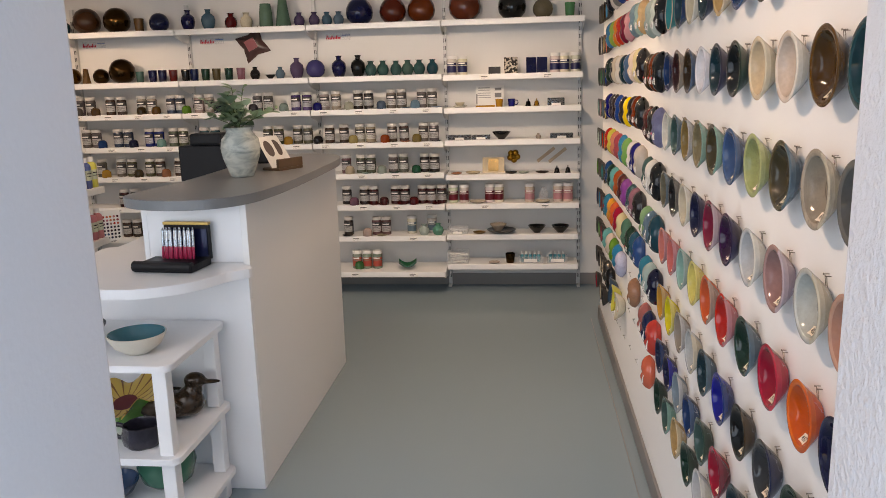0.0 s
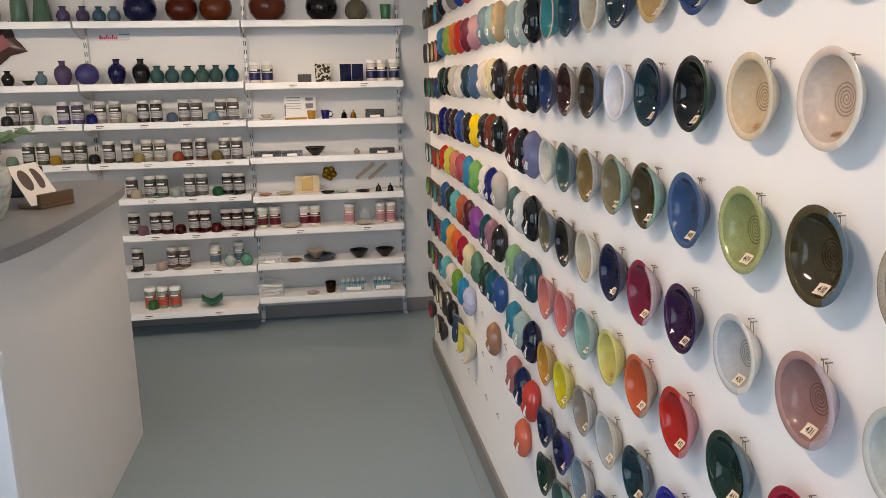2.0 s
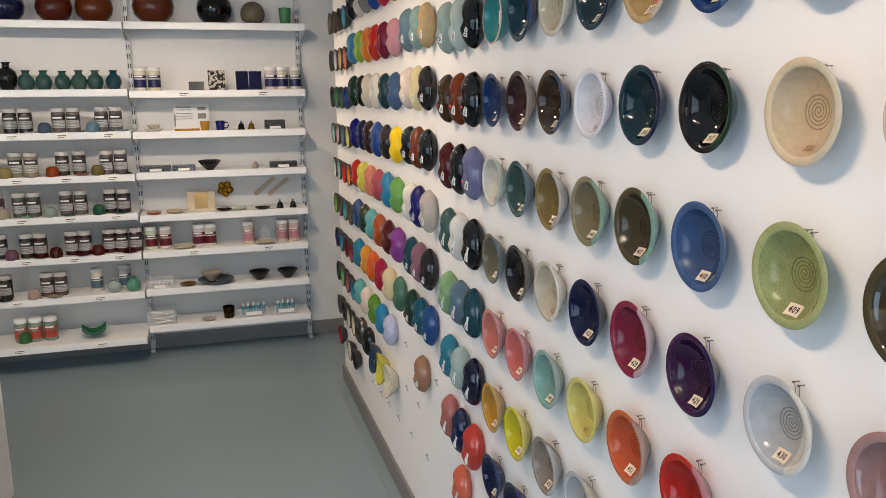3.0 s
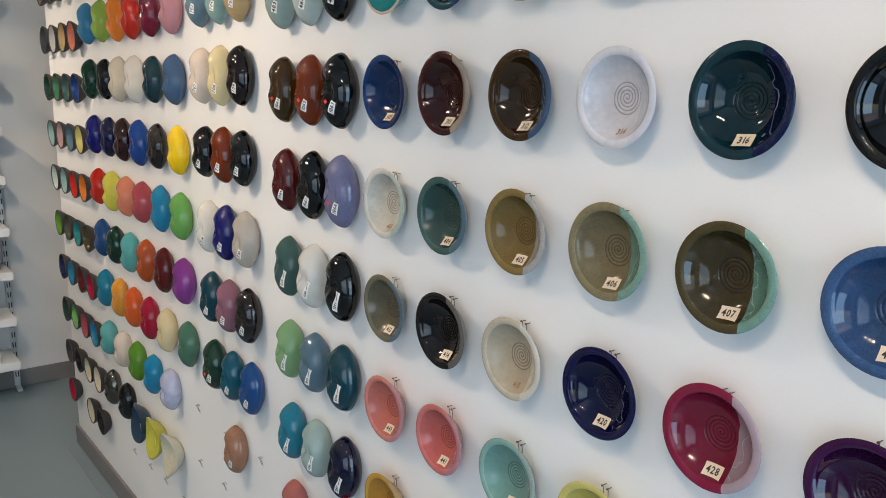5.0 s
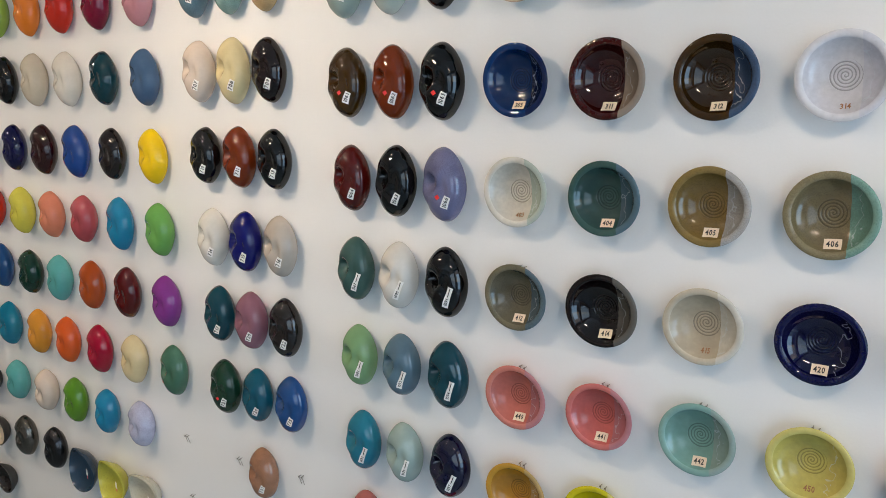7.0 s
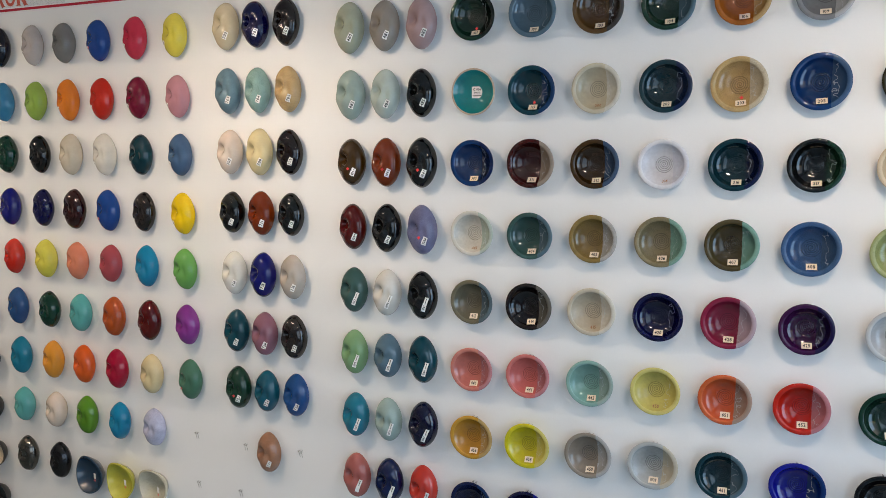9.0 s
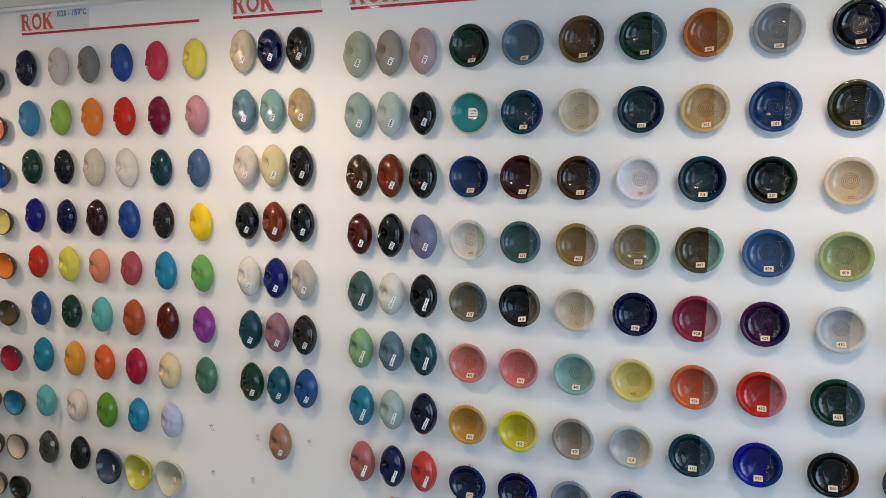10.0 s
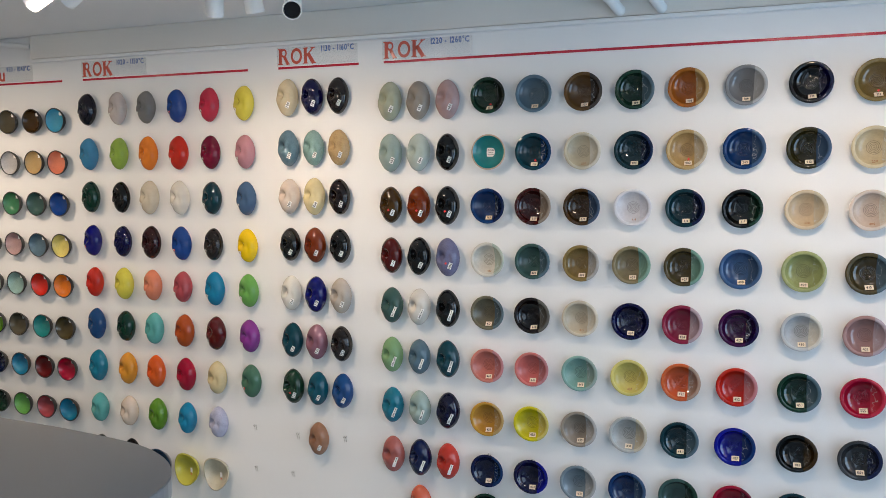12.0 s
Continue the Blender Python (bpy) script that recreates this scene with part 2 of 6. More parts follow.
def ball(r=1.0, u=20, v=12, scale=(1, 1, 1), at=(0, 0, 0), bm=None):
    own = bmesh.new()
    bmesh.ops.create_uvsphere(own, u_segments=u, v_segments=v, radius=r)
    bmesh.ops.scale(own, vec=scale, verts=own.verts)
    bmesh.ops.translate(own, vec=at, verts=own.verts)
    return join(bm, own) if bm is not None else own


def slab(outline, z0, z1, bevel=0.0, bm=None):
    """A flat board of any outline."""
    own = bmesh.new()
    f = own.faces.new([own.verts.new((x, y, z0)) for x, y in outline])
    up = bmesh.ops.extrude_face_region(own, geom=[f])
    bmesh.ops.translate(own, vec=(0, 0, z1 - z0), verts=[v for v in up["geom"] if isinstance(v, bmesh.types.BMVert)])
    if bevel:
        bmesh.ops.bevel(own, geom=[e for e in own.edges if abs(e.verts[0].co.z - e.verts[1].co.z) < 1e-6], offset=bevel, segments=2, affect="EDGES")
    return join(bm, own) if bm is not None else own


def tube(points, r, seg=10, bm=None):
    """A round bar along points."""
    own = bmesh.new()
    last = None
    pts = [Vector(p) for p in points]
    for i, p in enumerate(pts):
        d = (pts[min(i + 1, len(pts) - 1)] - pts[max(i - 1, 0)]).normalized()
        q = d.to_track_quat("Z", "Y")
        rad = r[i] if isinstance(r, (list, tuple)) else r
        ring = [own.verts.new(p + q @ Vector((rad * math.cos(2 * math.pi * k / seg), rad * math.sin(2 * math.pi * k / seg), 0))) for k in range(seg)]
        if last:
            for k in range(seg):
                own.faces.new((last[k], last[(k + 1) % seg], ring[(k + 1) % seg], ring[k]))
        else:
            own.faces.new(ring)
        last = ring
    own.faces.new(last)
    return join(bm, own) if bm is not None else own


def catmull(pts, steps=8, closed=True):
    out, n = [], len(pts)
    for i in range(n if closed else n - 1):
        p = [Vector(pts[(i + k) % n] if closed else pts[max(0, min(n - 1, i + k))]) for k in (-1, 0, 1, 2)]
        for s in range(steps):
            t = s / steps
            out.append(0.5 * (2 * p[1] + (p[2] - p[0]) * t + (2 * p[0] - 5 * p[1] + 4 * p[2] - p[3]) * t * t + (3 * p[1] - p[0] - 3 * p[2] + p[3]) * t ** 3))
    return [tuple(v) for v in out]


GLYPHS = {}


def glyph(ch):
    """Outline faces of one character of the built-in font, and how far it advances, at size 1."""
    if ch not in GLYPHS:
        cu = bpy.data.curves.new("glyph", "FONT")
        cu.body, cu.resolution_u, cu.offset = ch, 2, 0.030
        ob = bpy.data.objects.new("glyph", cu)
        scene.collection.objects.link(ob)
        bpy.context.view_layer.update()
        me = bpy.data.meshes.new_from_object(ob.evaluated_get(bpy.context.evaluated_depsgraph_get()))
        vs, fs = [tuple(v.co) for v in me.vertices], [tuple(p.vertices) for p in me.polygons]
        bpy.data.objects.remove(ob)
        bpy.data.curves.remove(cu)
        bpy.data.meshes.remove(me)
        GLYPHS[ch] = vs, fs, (max(v[0] for v in vs) + 0.09 if vs else 0.3)
    return GLYPHS[ch]


def lettering(text, size, warp=None, narrow=1.0):
    """Flat lettering centred on the origin in the xy plane; warp(x, y) may lay it on a curved face."""
    verts, faces, x = [], [], 0.0
    for ch in text:
        vs, fs, adv = glyph(ch) if ch != " " else ([], [], 0.3)
        k = len(verts)
        verts += [((v[0] + x) * size * narrow, (v[1] - 0.35) * size, 0) for v in vs]
        faces += [tuple(i + k for i in f) for f in fs]
        x += adv
    w = x * size * narrow / 2
    verts = [(v[0] - w, v[1], 0) for v in verts]
    if warp:
        verts = [warp(v[0], v[1]) for v in verts]
    me = bpy.data.meshes.new("lettering")
    me.from_pydata(verts, [], faces)
    return me


def hsv_jitter(c, k=0.018):
    """A small change of tone from piece to piece."""
    deep = 1 + random.uniform(-0.05, 0.05)
    return tuple(max(0.0, v * deep * (1 + random.uniform(-k, k))) for v in c[:3]) + (1,)


# ---------------------------------------------------------------- structure
CEILING = 2.13
WALL_END = 4.624

floor = part("floor", block(-4.3, 1.3, -0.6, 5.6, -0.1, 0.0), FLOOR, None)
tagged(floor, "smooth grey vinyl floor with a soft sheen", "floor", kind="structure")
tagged(part("ceiling", block(-4.3, 1.3, 0.5, 5.6, CEILING, CEILING + 0.12), CEIL, None), "pale grey painted ceiling", "ceiling", kind="structure")
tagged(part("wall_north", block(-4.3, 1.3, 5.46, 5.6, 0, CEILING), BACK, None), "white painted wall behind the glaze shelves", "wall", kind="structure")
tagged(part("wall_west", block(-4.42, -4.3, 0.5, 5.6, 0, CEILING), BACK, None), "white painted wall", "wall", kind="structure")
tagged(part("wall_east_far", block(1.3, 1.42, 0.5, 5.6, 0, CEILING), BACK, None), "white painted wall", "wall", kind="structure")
sample_wall = part("wall_east", block(0.0, 0.14, 0.74, WALL_END, 0, CEILING, 0.003), WALL, None)
tagged(sample_wall, "white painted wall hung with rows of glazed samples", "wall", kind="structure")
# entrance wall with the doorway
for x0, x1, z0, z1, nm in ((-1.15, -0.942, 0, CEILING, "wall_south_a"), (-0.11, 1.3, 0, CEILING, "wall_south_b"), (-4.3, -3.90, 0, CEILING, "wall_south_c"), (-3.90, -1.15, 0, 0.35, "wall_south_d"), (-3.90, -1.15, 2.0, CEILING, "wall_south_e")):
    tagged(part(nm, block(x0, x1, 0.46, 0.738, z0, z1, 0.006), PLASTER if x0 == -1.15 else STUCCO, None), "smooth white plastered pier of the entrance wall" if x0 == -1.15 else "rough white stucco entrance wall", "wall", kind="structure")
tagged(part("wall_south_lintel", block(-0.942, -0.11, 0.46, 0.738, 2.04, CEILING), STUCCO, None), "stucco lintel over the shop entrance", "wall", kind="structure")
# forecourt ground, under the open sky
tagged(part("ground", block(-60, 60, -60, 0.46, -0.14, -0.1), surface("paving", (0.30, 0.30, 0.29), 0.8, grain=60, vary=0.12), None), "grey paved ground outside the shop", "ground", kind="structure")
tagged(part("threshold", block(-0.942, -0.11, 0.30, 0.60, -0.09, 0.002, 0.003), STEEL, None), "worn metal door threshold", "threshold", kind="structure")

for nm, box in (("baseboard", (-0.012, 0.0, 0.74, WALL_END, 0, 0.082)), ("baseboard", (-0.012, 0.15, WALL_END, WALL_END + 0.012, 0, 0.082)), ("baseboard", (-4.3, 1.3, 5.448, 5.46, 0, 0.085))):
    tagged(part(nm, block(*box, 0.004), BASE, None), "grey rubber baseboard along the wall foot", "baseboard", kind="structure")
tagged(part("floor_weld", block(-0.055, -0.052, 0.74, WALL_END, -0.001, 0.0012), BASE, None), "welded seam of the grey vinyl floor", "floor seam", kind="structure")

# boxed beam over the sample wall, and the ledge that caps the wall panel
beam = part("trim_beam", block(-0.022, 0.0, 0.74, 4.27, 2.036, CEILING, 0.004), surface("beam_paint", (0.78, 0.75, 0.70), 0.6, grain=160, vary=0.03), None)
tagged(beam, "cream painted boxed beam under the ceiling", "beam", kind="structure")
tagged(part("trim_ledge", block(-0.03, 0.0, 0.74, 4.27, 2.022, 2.034, 0.003), WALL, None), "thin white ledge strip under the beam", "trim", kind="structure")

# unseen shop window beside the door: assumed from bluish daylight, widened to soften reflections
window = empty("window_1", pose(0, 0, 0), "assumed wide shop window in a white frame, out of view", "window", kind="structure")
part("frame", join(join(block(-3.90, -1.15, 0.57, 0.63, 0.35, 0.40, 0.003), block(-3.90, -1.15, 0.57, 0.63, 1.95, 2.0, 0.003)), join(block(-3.90, -3.85, 0.57, 0.63, 0.40, 1.95), block(-1.20, -1.15, 0.57, 0.63, 0.40, 1.95))), WHITE, window)
pane = part("pane", block(-3.85, -1.20, 0.598, 0.604, 0.40, 1.95), clear("window_glass", (1, 1, 1, 1), 0.08), window)
pane.visible_shadow = False

# area lamps stand in for sky light at the doorway and the assumed window
daylight(-0.57, -0.45, 1.05, 0.9, 1.9, DOOR_W, 90, 0, (0.40, 0.68, 1.0))
daylight(-2.525, 0.52, 1.175, 2.6, 1.5, WINDOW_W, 90, 0, (0.50, 0.74, 1.0))


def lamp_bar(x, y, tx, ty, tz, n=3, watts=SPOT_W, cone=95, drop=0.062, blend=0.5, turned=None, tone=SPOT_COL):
    """A ceiling bar with spotlight heads that lean towards the point given, and lamps that shine the same way. One bar
    is in view; the others are added.
    """
    bar = empty("spotlight_bar", pose(x, y, CEILING), "white ceiling bar with spotlight heads, one in view, the rest added", "spotlight", "spotlights")
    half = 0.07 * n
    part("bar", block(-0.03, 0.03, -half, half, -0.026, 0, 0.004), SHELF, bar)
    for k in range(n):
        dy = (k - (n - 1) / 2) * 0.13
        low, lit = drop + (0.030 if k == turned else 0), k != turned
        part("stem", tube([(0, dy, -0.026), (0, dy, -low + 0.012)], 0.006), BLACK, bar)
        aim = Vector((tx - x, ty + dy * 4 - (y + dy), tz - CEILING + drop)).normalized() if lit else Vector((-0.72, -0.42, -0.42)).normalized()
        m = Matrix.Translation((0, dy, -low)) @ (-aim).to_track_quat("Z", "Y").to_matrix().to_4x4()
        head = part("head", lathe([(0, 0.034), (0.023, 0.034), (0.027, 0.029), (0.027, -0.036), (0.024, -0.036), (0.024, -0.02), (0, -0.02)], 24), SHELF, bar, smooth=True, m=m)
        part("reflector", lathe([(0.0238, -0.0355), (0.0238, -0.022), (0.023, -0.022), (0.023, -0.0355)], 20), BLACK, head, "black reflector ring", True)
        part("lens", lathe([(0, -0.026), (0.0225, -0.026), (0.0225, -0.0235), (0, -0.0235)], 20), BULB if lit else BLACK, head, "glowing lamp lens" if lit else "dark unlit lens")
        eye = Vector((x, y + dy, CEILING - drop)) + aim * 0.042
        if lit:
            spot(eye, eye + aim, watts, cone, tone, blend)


lamp_bar(-0.50, 2.885, 0.0, 2.885, 0.8, 3, 1.8, 120, blend=1.0, turned=0)
# Unseen bars added along the wall: spacing from glints, distance for even light
for y, watts in ((1.33, 9.6), (2.97, 10.4), (4.45, 10.8)):
    lamp_bar(-0.88, y, 0.0, y, 0.40, 3, watts, 140, blend=1.0)
# Added bars, out of view, to light the back shelves at a low angle
for x, watts in ((-0.75, 21.0), (-1.75, 19.0), (-2.62, 16.0)):
    lamp_bar(x, 3.35, x, 5.4, 1.05, 2, watts, 84, blend=0.8, tone=(1.0, 0.91, 0.80))
lamp_bar(-3.6, 4.2, -3.6, 5.4, 0.9, 2, 14.0)
# Unseen fill lamps, added to brighten the middle of the room
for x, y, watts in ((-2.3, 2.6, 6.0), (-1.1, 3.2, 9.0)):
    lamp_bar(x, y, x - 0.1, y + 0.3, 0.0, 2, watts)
# Unseen bar added to brighten the partition wall
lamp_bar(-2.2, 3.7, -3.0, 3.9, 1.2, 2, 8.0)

# two white struts that run from the wall ledge up into the ceiling, and a conduit at the beam's end
for y in (1.92, 1.80):
    strut = part("ceiling_strut", tube([(-0.006, y, 2.05), (-0.10, y + 0.02, 2.075), (-0.42, y + 0.10, CEILING + 0.01)], 0.017, 14), SHELF, None, smooth=True)
    tagged(strut, "white tubular strut fixed to the wall top", "strut", "struts on the wall")
conduit = part("conduit", tube([(-0.012, 4.275, 2.086), (-0.012, 4.36, 2.098), (-0.012, 4.46, 2.112), (-0.012, 4.62, 2.118)], 0.011, 12), SHELF, None, smooth=True)
tagged(conduit, "white cable conduit bent into the beam end", "conduit")

# ---------------------------------------------------------------- glazed samples on the wall
COLOURS = dict(
    black="0f1012", ink="15181d", char="2b2828", coffee="2e211e", brown="4a2a22", rust="5a2a1e", bronze="4c3a26", olive="5a5038", umber="6b5034",
    navy="13204a", deep="0f2f4f", blue="23416f", royal="1a2a98", sky="3f87ad", cyan="1e86ad", steel="4a6484", slate="5f7887", lav="787998", lilac="b9bddc",
    teal="174a55", dteal="0e4048", pine="1c4238", dgreen="2c4438", sage="47645f", mint="84b4a6", aqua="5cb0ac", pale="b9c8bc", celadon="a3b5ae", green="6fae58", lime="97b64c", leaf="5f9430",
    white="e4dfd2", bone="d4c8b0", cream="e3cf9f", ivory="ddcaa8", butter="e0d07a", lemon="e0d450", yellow="f4cc04", mustard="cf9a3c", sand="c8a973", ochre="967e4c",
    orange="e8812c", tanger="e4622a", red="cf3428", crimson="b0243c", cherry="d0384e", dred="5e1f1f", wine="78283a", rose="c78a92", pink="e08c7c", salmon="e58a6c", brick="b35058", terra="b97d5c", coral="dd6a50",
    mauve="946572", plum="4a2a4c", purple="8a3f8e", grey="8b8c8c", lgrey="c0bfbe", blush="dfcdbc", taupe="a89a8c", greige="c3b6aa", dusty="b38a84", peach="d8a48c", turq="2a8c8c", smoke="74706a", ash="48484a",
    rust2="b5522a", cyan2="22809c", mustard2="e89a34", mint2="86ad7c", tealb="2a7c94", coral2="b86a64", red2="c8443a", orange2="b0672c", dgreen2="2e4248", olive2="3e3a2a", ink2="1e2019",
    bronze2="6a4a24", teal2="2e5358", sand2="9a8d6c", blue2="476590", lime2="aeb57c", taupe2="b5a896", smoke2="857c66", crimson2="96304a", lilac2="c2b0b8", lgrey2="c4c4c4", pale2="c6c8c0",
    pink2="dc7c76", tanger2="d8683c", orange3="ea6c1e", yellow2="dcd01c", slate2="8b9aa6", navy2="16213a", night="1a2233", grey2="7d7b78", blush2="cfc3bd", yel2="e6d24e", cocoa="3a2620",
    char2="34302f", blue3="2a4a90", royal2="1c2a78", sagegr="4f7a64", speck="c2c4de", taupe3="a3988c", rosey="bb9a98", sagebe="b2b49c", rustb="7a3a26", ink3="14161a", tan2="caa878",
    slateb="6a8794", sageb="8fb0aa", deepblue="1d2a6a", tealblue="1c5a6c", blue4="2c5288", terra2="b07f62", umber2="5e5848", sky2="48a8cc", green2="46805c", dred2="6a2420", leaf2="6cb05a",
    steel2="34485c", lemon2="c9c34c", bone2="d2cbb4", gold="b8862e", navy4="2c2f5c", wine2="701c32", rose2="c88a92", red3="c05040", sage5="8ca08a", mint3="5a9a84", mint3b="94bbb3", leaf3="3c8448",
    dusk="3c3634", plumred="4a1e24", moss="5b5a46", brownjar="54463e", greyjar="6e6a66", palejar="a39a8c", pinkjar="7a5a5a", greenjar="5e6656", bluejar="3f4a5c", purple3="5a4a78",
    royal3="2e3a78", teal3="3c6068", sky3="7fa8c0", sage3="94a68c", pine2="2f6a4c", brown2="4a3426", navy3="202c48", slate3="486878", sage4="5c7a68", plum2="5c4e6c", deep2="162c48",
    brown3="5e3022", rust3="6e3a20", brown4="6a3a2c", mixed="6e6654", green3="4c8a5c", lav2="4c4a7c", teal4="3c5c5a", turq2="2f8fa0", labelgreen="d6e0c6", cream3="ddd2b4", rosa="d88a90",
    corall="e0705c", lightblue="88a8c8", periw="5a6fb0", snow="ebe9f0", snow2="dfdfe8", lemon3="e6dc6a", white3="d6d8d0", mauv="a0909c")


def colour(name):
    c = rgb(COLOURS[name])[:3]
    grey = 0.25 * c[0] + 0.6 * c[1] + 0.15 * c[2]
    return tuple(max(0.002, (v * 0.96 + grey * 0.04) * 0.80 - 0.016) for v in c) + (1,)


# frame of a sample: x to the viewer's right, y up, z out of the wall
def hung(y, z, out=0.0, turn=0.0, lean=0.0):
    base = Matrix(((0, 0, -1, -out), (-1, 0, 0, y), (0, 1, 0, z), (0, 0, 0, 1)))
    return base @ pose(0, 0, 0, lean, 0, turn)


BOWL_PROFILE = [(0, 0.002), (0.020, 0.002), (0.0215, 0.0), (0.0265, 0.0), (0.0290, 0.003), (0.0375, 0.011), (0.0465, 0.0225), (0.0530, 0.0315), (0.0572, 0.0365), (0.058, 0.0380),
                (0.0568, 0.0392), (0.0530, 0.0394), (0.0496, 0.0388), (0.0480, 0.0372), (0.0462, 0.0330), (0.0425, 0.0272), (0.0370, 0.0205), (0.028, 0.0135), (0.018, 0.0098), (0.008, 0.0088), (0, 0.0086)]
BOWL_PROFILE = [(r, z * 0.78) for r, z in BOWL_PROFILE]
bowl_mesh = finish(lathe(BOWL_PROFILE, 48), "sample_bowl", True)
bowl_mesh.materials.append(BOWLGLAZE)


def lathe_height(profile, r):
    pts = sorted(profile)
    for (r0, z0), (r1, z1) in zip(pts, pts[1:]):
        if r0 <= r <= r1 and r1 > r0:
            return z0 + (z1 - z0) * (r - r0) / (r1 - r0)
    return pts[-1][1]


INNER = [(r, z) for r, z in BOWL_PROFILE[13:]]


def in_bowl(x, y, lift):
    return (x, y, lathe_height(INNER, math.hypot(x, y)) + lift)


def patch(w, h, cx, cy, turn, drape, lift, nx=5, ny=4, thick=0.0):
    """A sticker draped over a curved face."""
    c, s = math.cos(turn), math.sin(turn)
    vs = []
    for j in range(ny + 1):
        for i in range(nx + 1):
            u, v = (i / nx - 0.5) * w, (j / ny - 0.5) * h
            vs.append(drape(cx + u * c - v * s, cy + u * s + v * c, lift))
    fs = [(j * (nx + 1) + i, j * (nx + 1) + i + 1, (j + 1) * (nx + 1) + i + 1, (j + 1) * (nx + 1) + i) for j in range(ny) for i in range(nx)]
    me = bpy.data.meshes.new("sticker")
    me.from_pydata(vs, [], fs)
    return me


bowl_sticker = patch(0.0215, 0.0115, 0.003, -0.0385, 0.05, in_bowl, 0.0006)
bowl_sticker.materials.append(CREAMPAPER)
dot_mesh_bowl = patch(0.006, 0.006, 0.004, -0.0275, 0.7, in_bowl, 0.0006, 2, 2)
dot_mesh_bowl.materials.append(REDDOT)


def draped_text(text, size, cx, cy, turn, drape, lift, ink):
    c, s = math.cos(turn), math.sin(turn)
    me = lettering(text, size, lambda u, v: drape(cx + u * c - v * s, cy + u * s + v * c, lift))
    me.materials.append(ink)
    return me


nail_mesh = finish(tube([(0, -0.026, 0.003), (0, -0.002, 0.0062), (0, 0, 0.0066)], 0.0005, 6, join(tube([(0, 0, -0.012), (0, 0, 0.0085)], 0.0007, 6), lathe([(0, 0.008), (0.0016, 0.008), (0.0016, 0.0088), (0, 0.0088)], 8))), "nail")
nail_mesh.materials.append(NAIL)


def sample_bowl(y, z, base, over, number, dot=False, shallow=1.0):
    m = hung(y + 0.003, z, 0.0005, random.uniform(-2.5, 2.5), random.uniform(0.0, 2.0))
    k = random.uniform(0.965, 1.02)
    ob = place("sample_bowl", bowl_mesh, m=m @ Matrix.Diagonal((k, k, shallow, 1)), colour=hsv_jitter(colour(base)))
    ob["overglaze"] = colour(over)[:3]
    ob["stipple"] = 1.0 if base in ("ochre", "sand2", "olive", "smoke2", "taupe2", "umber", "bronze", "bronze2", "orange2", "sand", "blue2", "lime2") else 0.0
    words = {"white": "white", "snow": "clean white", "bone": "bone white", "navy": "navy blue", "dteal": "dark teal", "lgrey": "light grey", "dgreen": "dark green", "dred": "dark red"}
    tagged(ob, f"small {words.get(base, base)} glazed test bowl hung on wall nails", "bowl", "glaze test bowls")
    pale = base in ("white", "snow", "bone", "blush", "ivory", "butter")
    if number:
        if not pale:
            place("sticker", bowl_sticker, parent=ob, label="cream number sticker")
        place("number", draped_text(number, 0.0088 if len(number) < 4 else 0.0074, 0.003, -0.0385, 0.05, in_bowl, 0.0012, BROWNINK if pale else INK), parent=ob, label=f"printed number {number}")
    if dot:
        place("red_dot", dot_mesh_bowl, parent=ob, label="round red sticker")
    for dy in (-0.0042, 0.0042):
        place("nail", nail_mesh, m=hung(y + dy + 0.001, z + 0.047 + dy * 0.2, 0.0, dy * 900, 0), parent=sample_wall)


BOWL_Y = (2.330, 2.180, 2.025, 1.871, 1.718, 1.560, 1.392, 1.229, 1.066, 0.922)
BOWL_Z = (1.820, 1.640, 1.468, 1.293, 1.119, 0.943, 0.763, 0.586, 0.448)
BOWLS = (
    "dgreen,black,101,d slate,slate,102 umber,ash,103 dgreen,slate,104 orange2,sand,106 grey,lgrey,109 black,navy,110 ochre,umber,111,d - -",
    "- teal,blue,115,d bone,white,200 dgreen2,deep,202 sand,bone,203,d blue,steel,205 olive2,steel,212 ivory,bone,220 - -",
    "blue,deep,305 brown,taupe,311 bronze,steel,312 snow,snow2,314 dteal,navy,316 ink2,dgreen,317 ivory,bone,320 blush,white,400 bronze2,umber,401 teal2,steel,402",
    "white,pale,403 sage,slate,404 ochre,lgrey,405 sand2,mint,406 olive,mint,407 blue2,steel,408 lime2,lime2,409 olive,slate,410 taupe2,bone,411 smoke,taupe,421",
    "smoke2,slate,412 coffee,smoke,414 bone,white,415 navy,navy,420 crimson2,lilac2,428 plum,navy,429 lgrey2,white,430 dusty,lilac2,431 pale2,bone,432 peach,blush,433",
    "pink,rose,440 pink2,rose,441 mint3b,celadon,442 butter,butter,450 tanger2,taupe,451 red,rose,452 dgreen,slate,453 crimson,cherry,555 orange3,tanger,457 navy,royal,460",
    "mustard,sand,456 yellow2,butter,458 taupe,lgrey,459 lgrey2,bone,1039 dteal,slate,461 royal,blue,1037 ink,bronze,1001 ash,deep,1002 dgreen,ash,1003 -",
    "deep,blue,1022 navy,royal,1024 slate2,lgrey,1031 blue,steel,1035 sage,dgreen,1040 crimson,wine,1041 dteal,ash,1042 celadon,pale,1043 - -",
    "pine,dgreen,1051 sage,mint,1052 sand,ivory,1053 pine,dgreen,1054 lgrey2,white,1055 dred,wine,1056 - - - -",
)
for z, row in zip(BOWL_Z, BOWLS):
    for y, spec in zip(BOWL_Y, row.split()):
        if spec != "-":
            f = spec.split(",")
            sample_bowl(y, z, f[0], f[1], f[2], len(f) > 3)

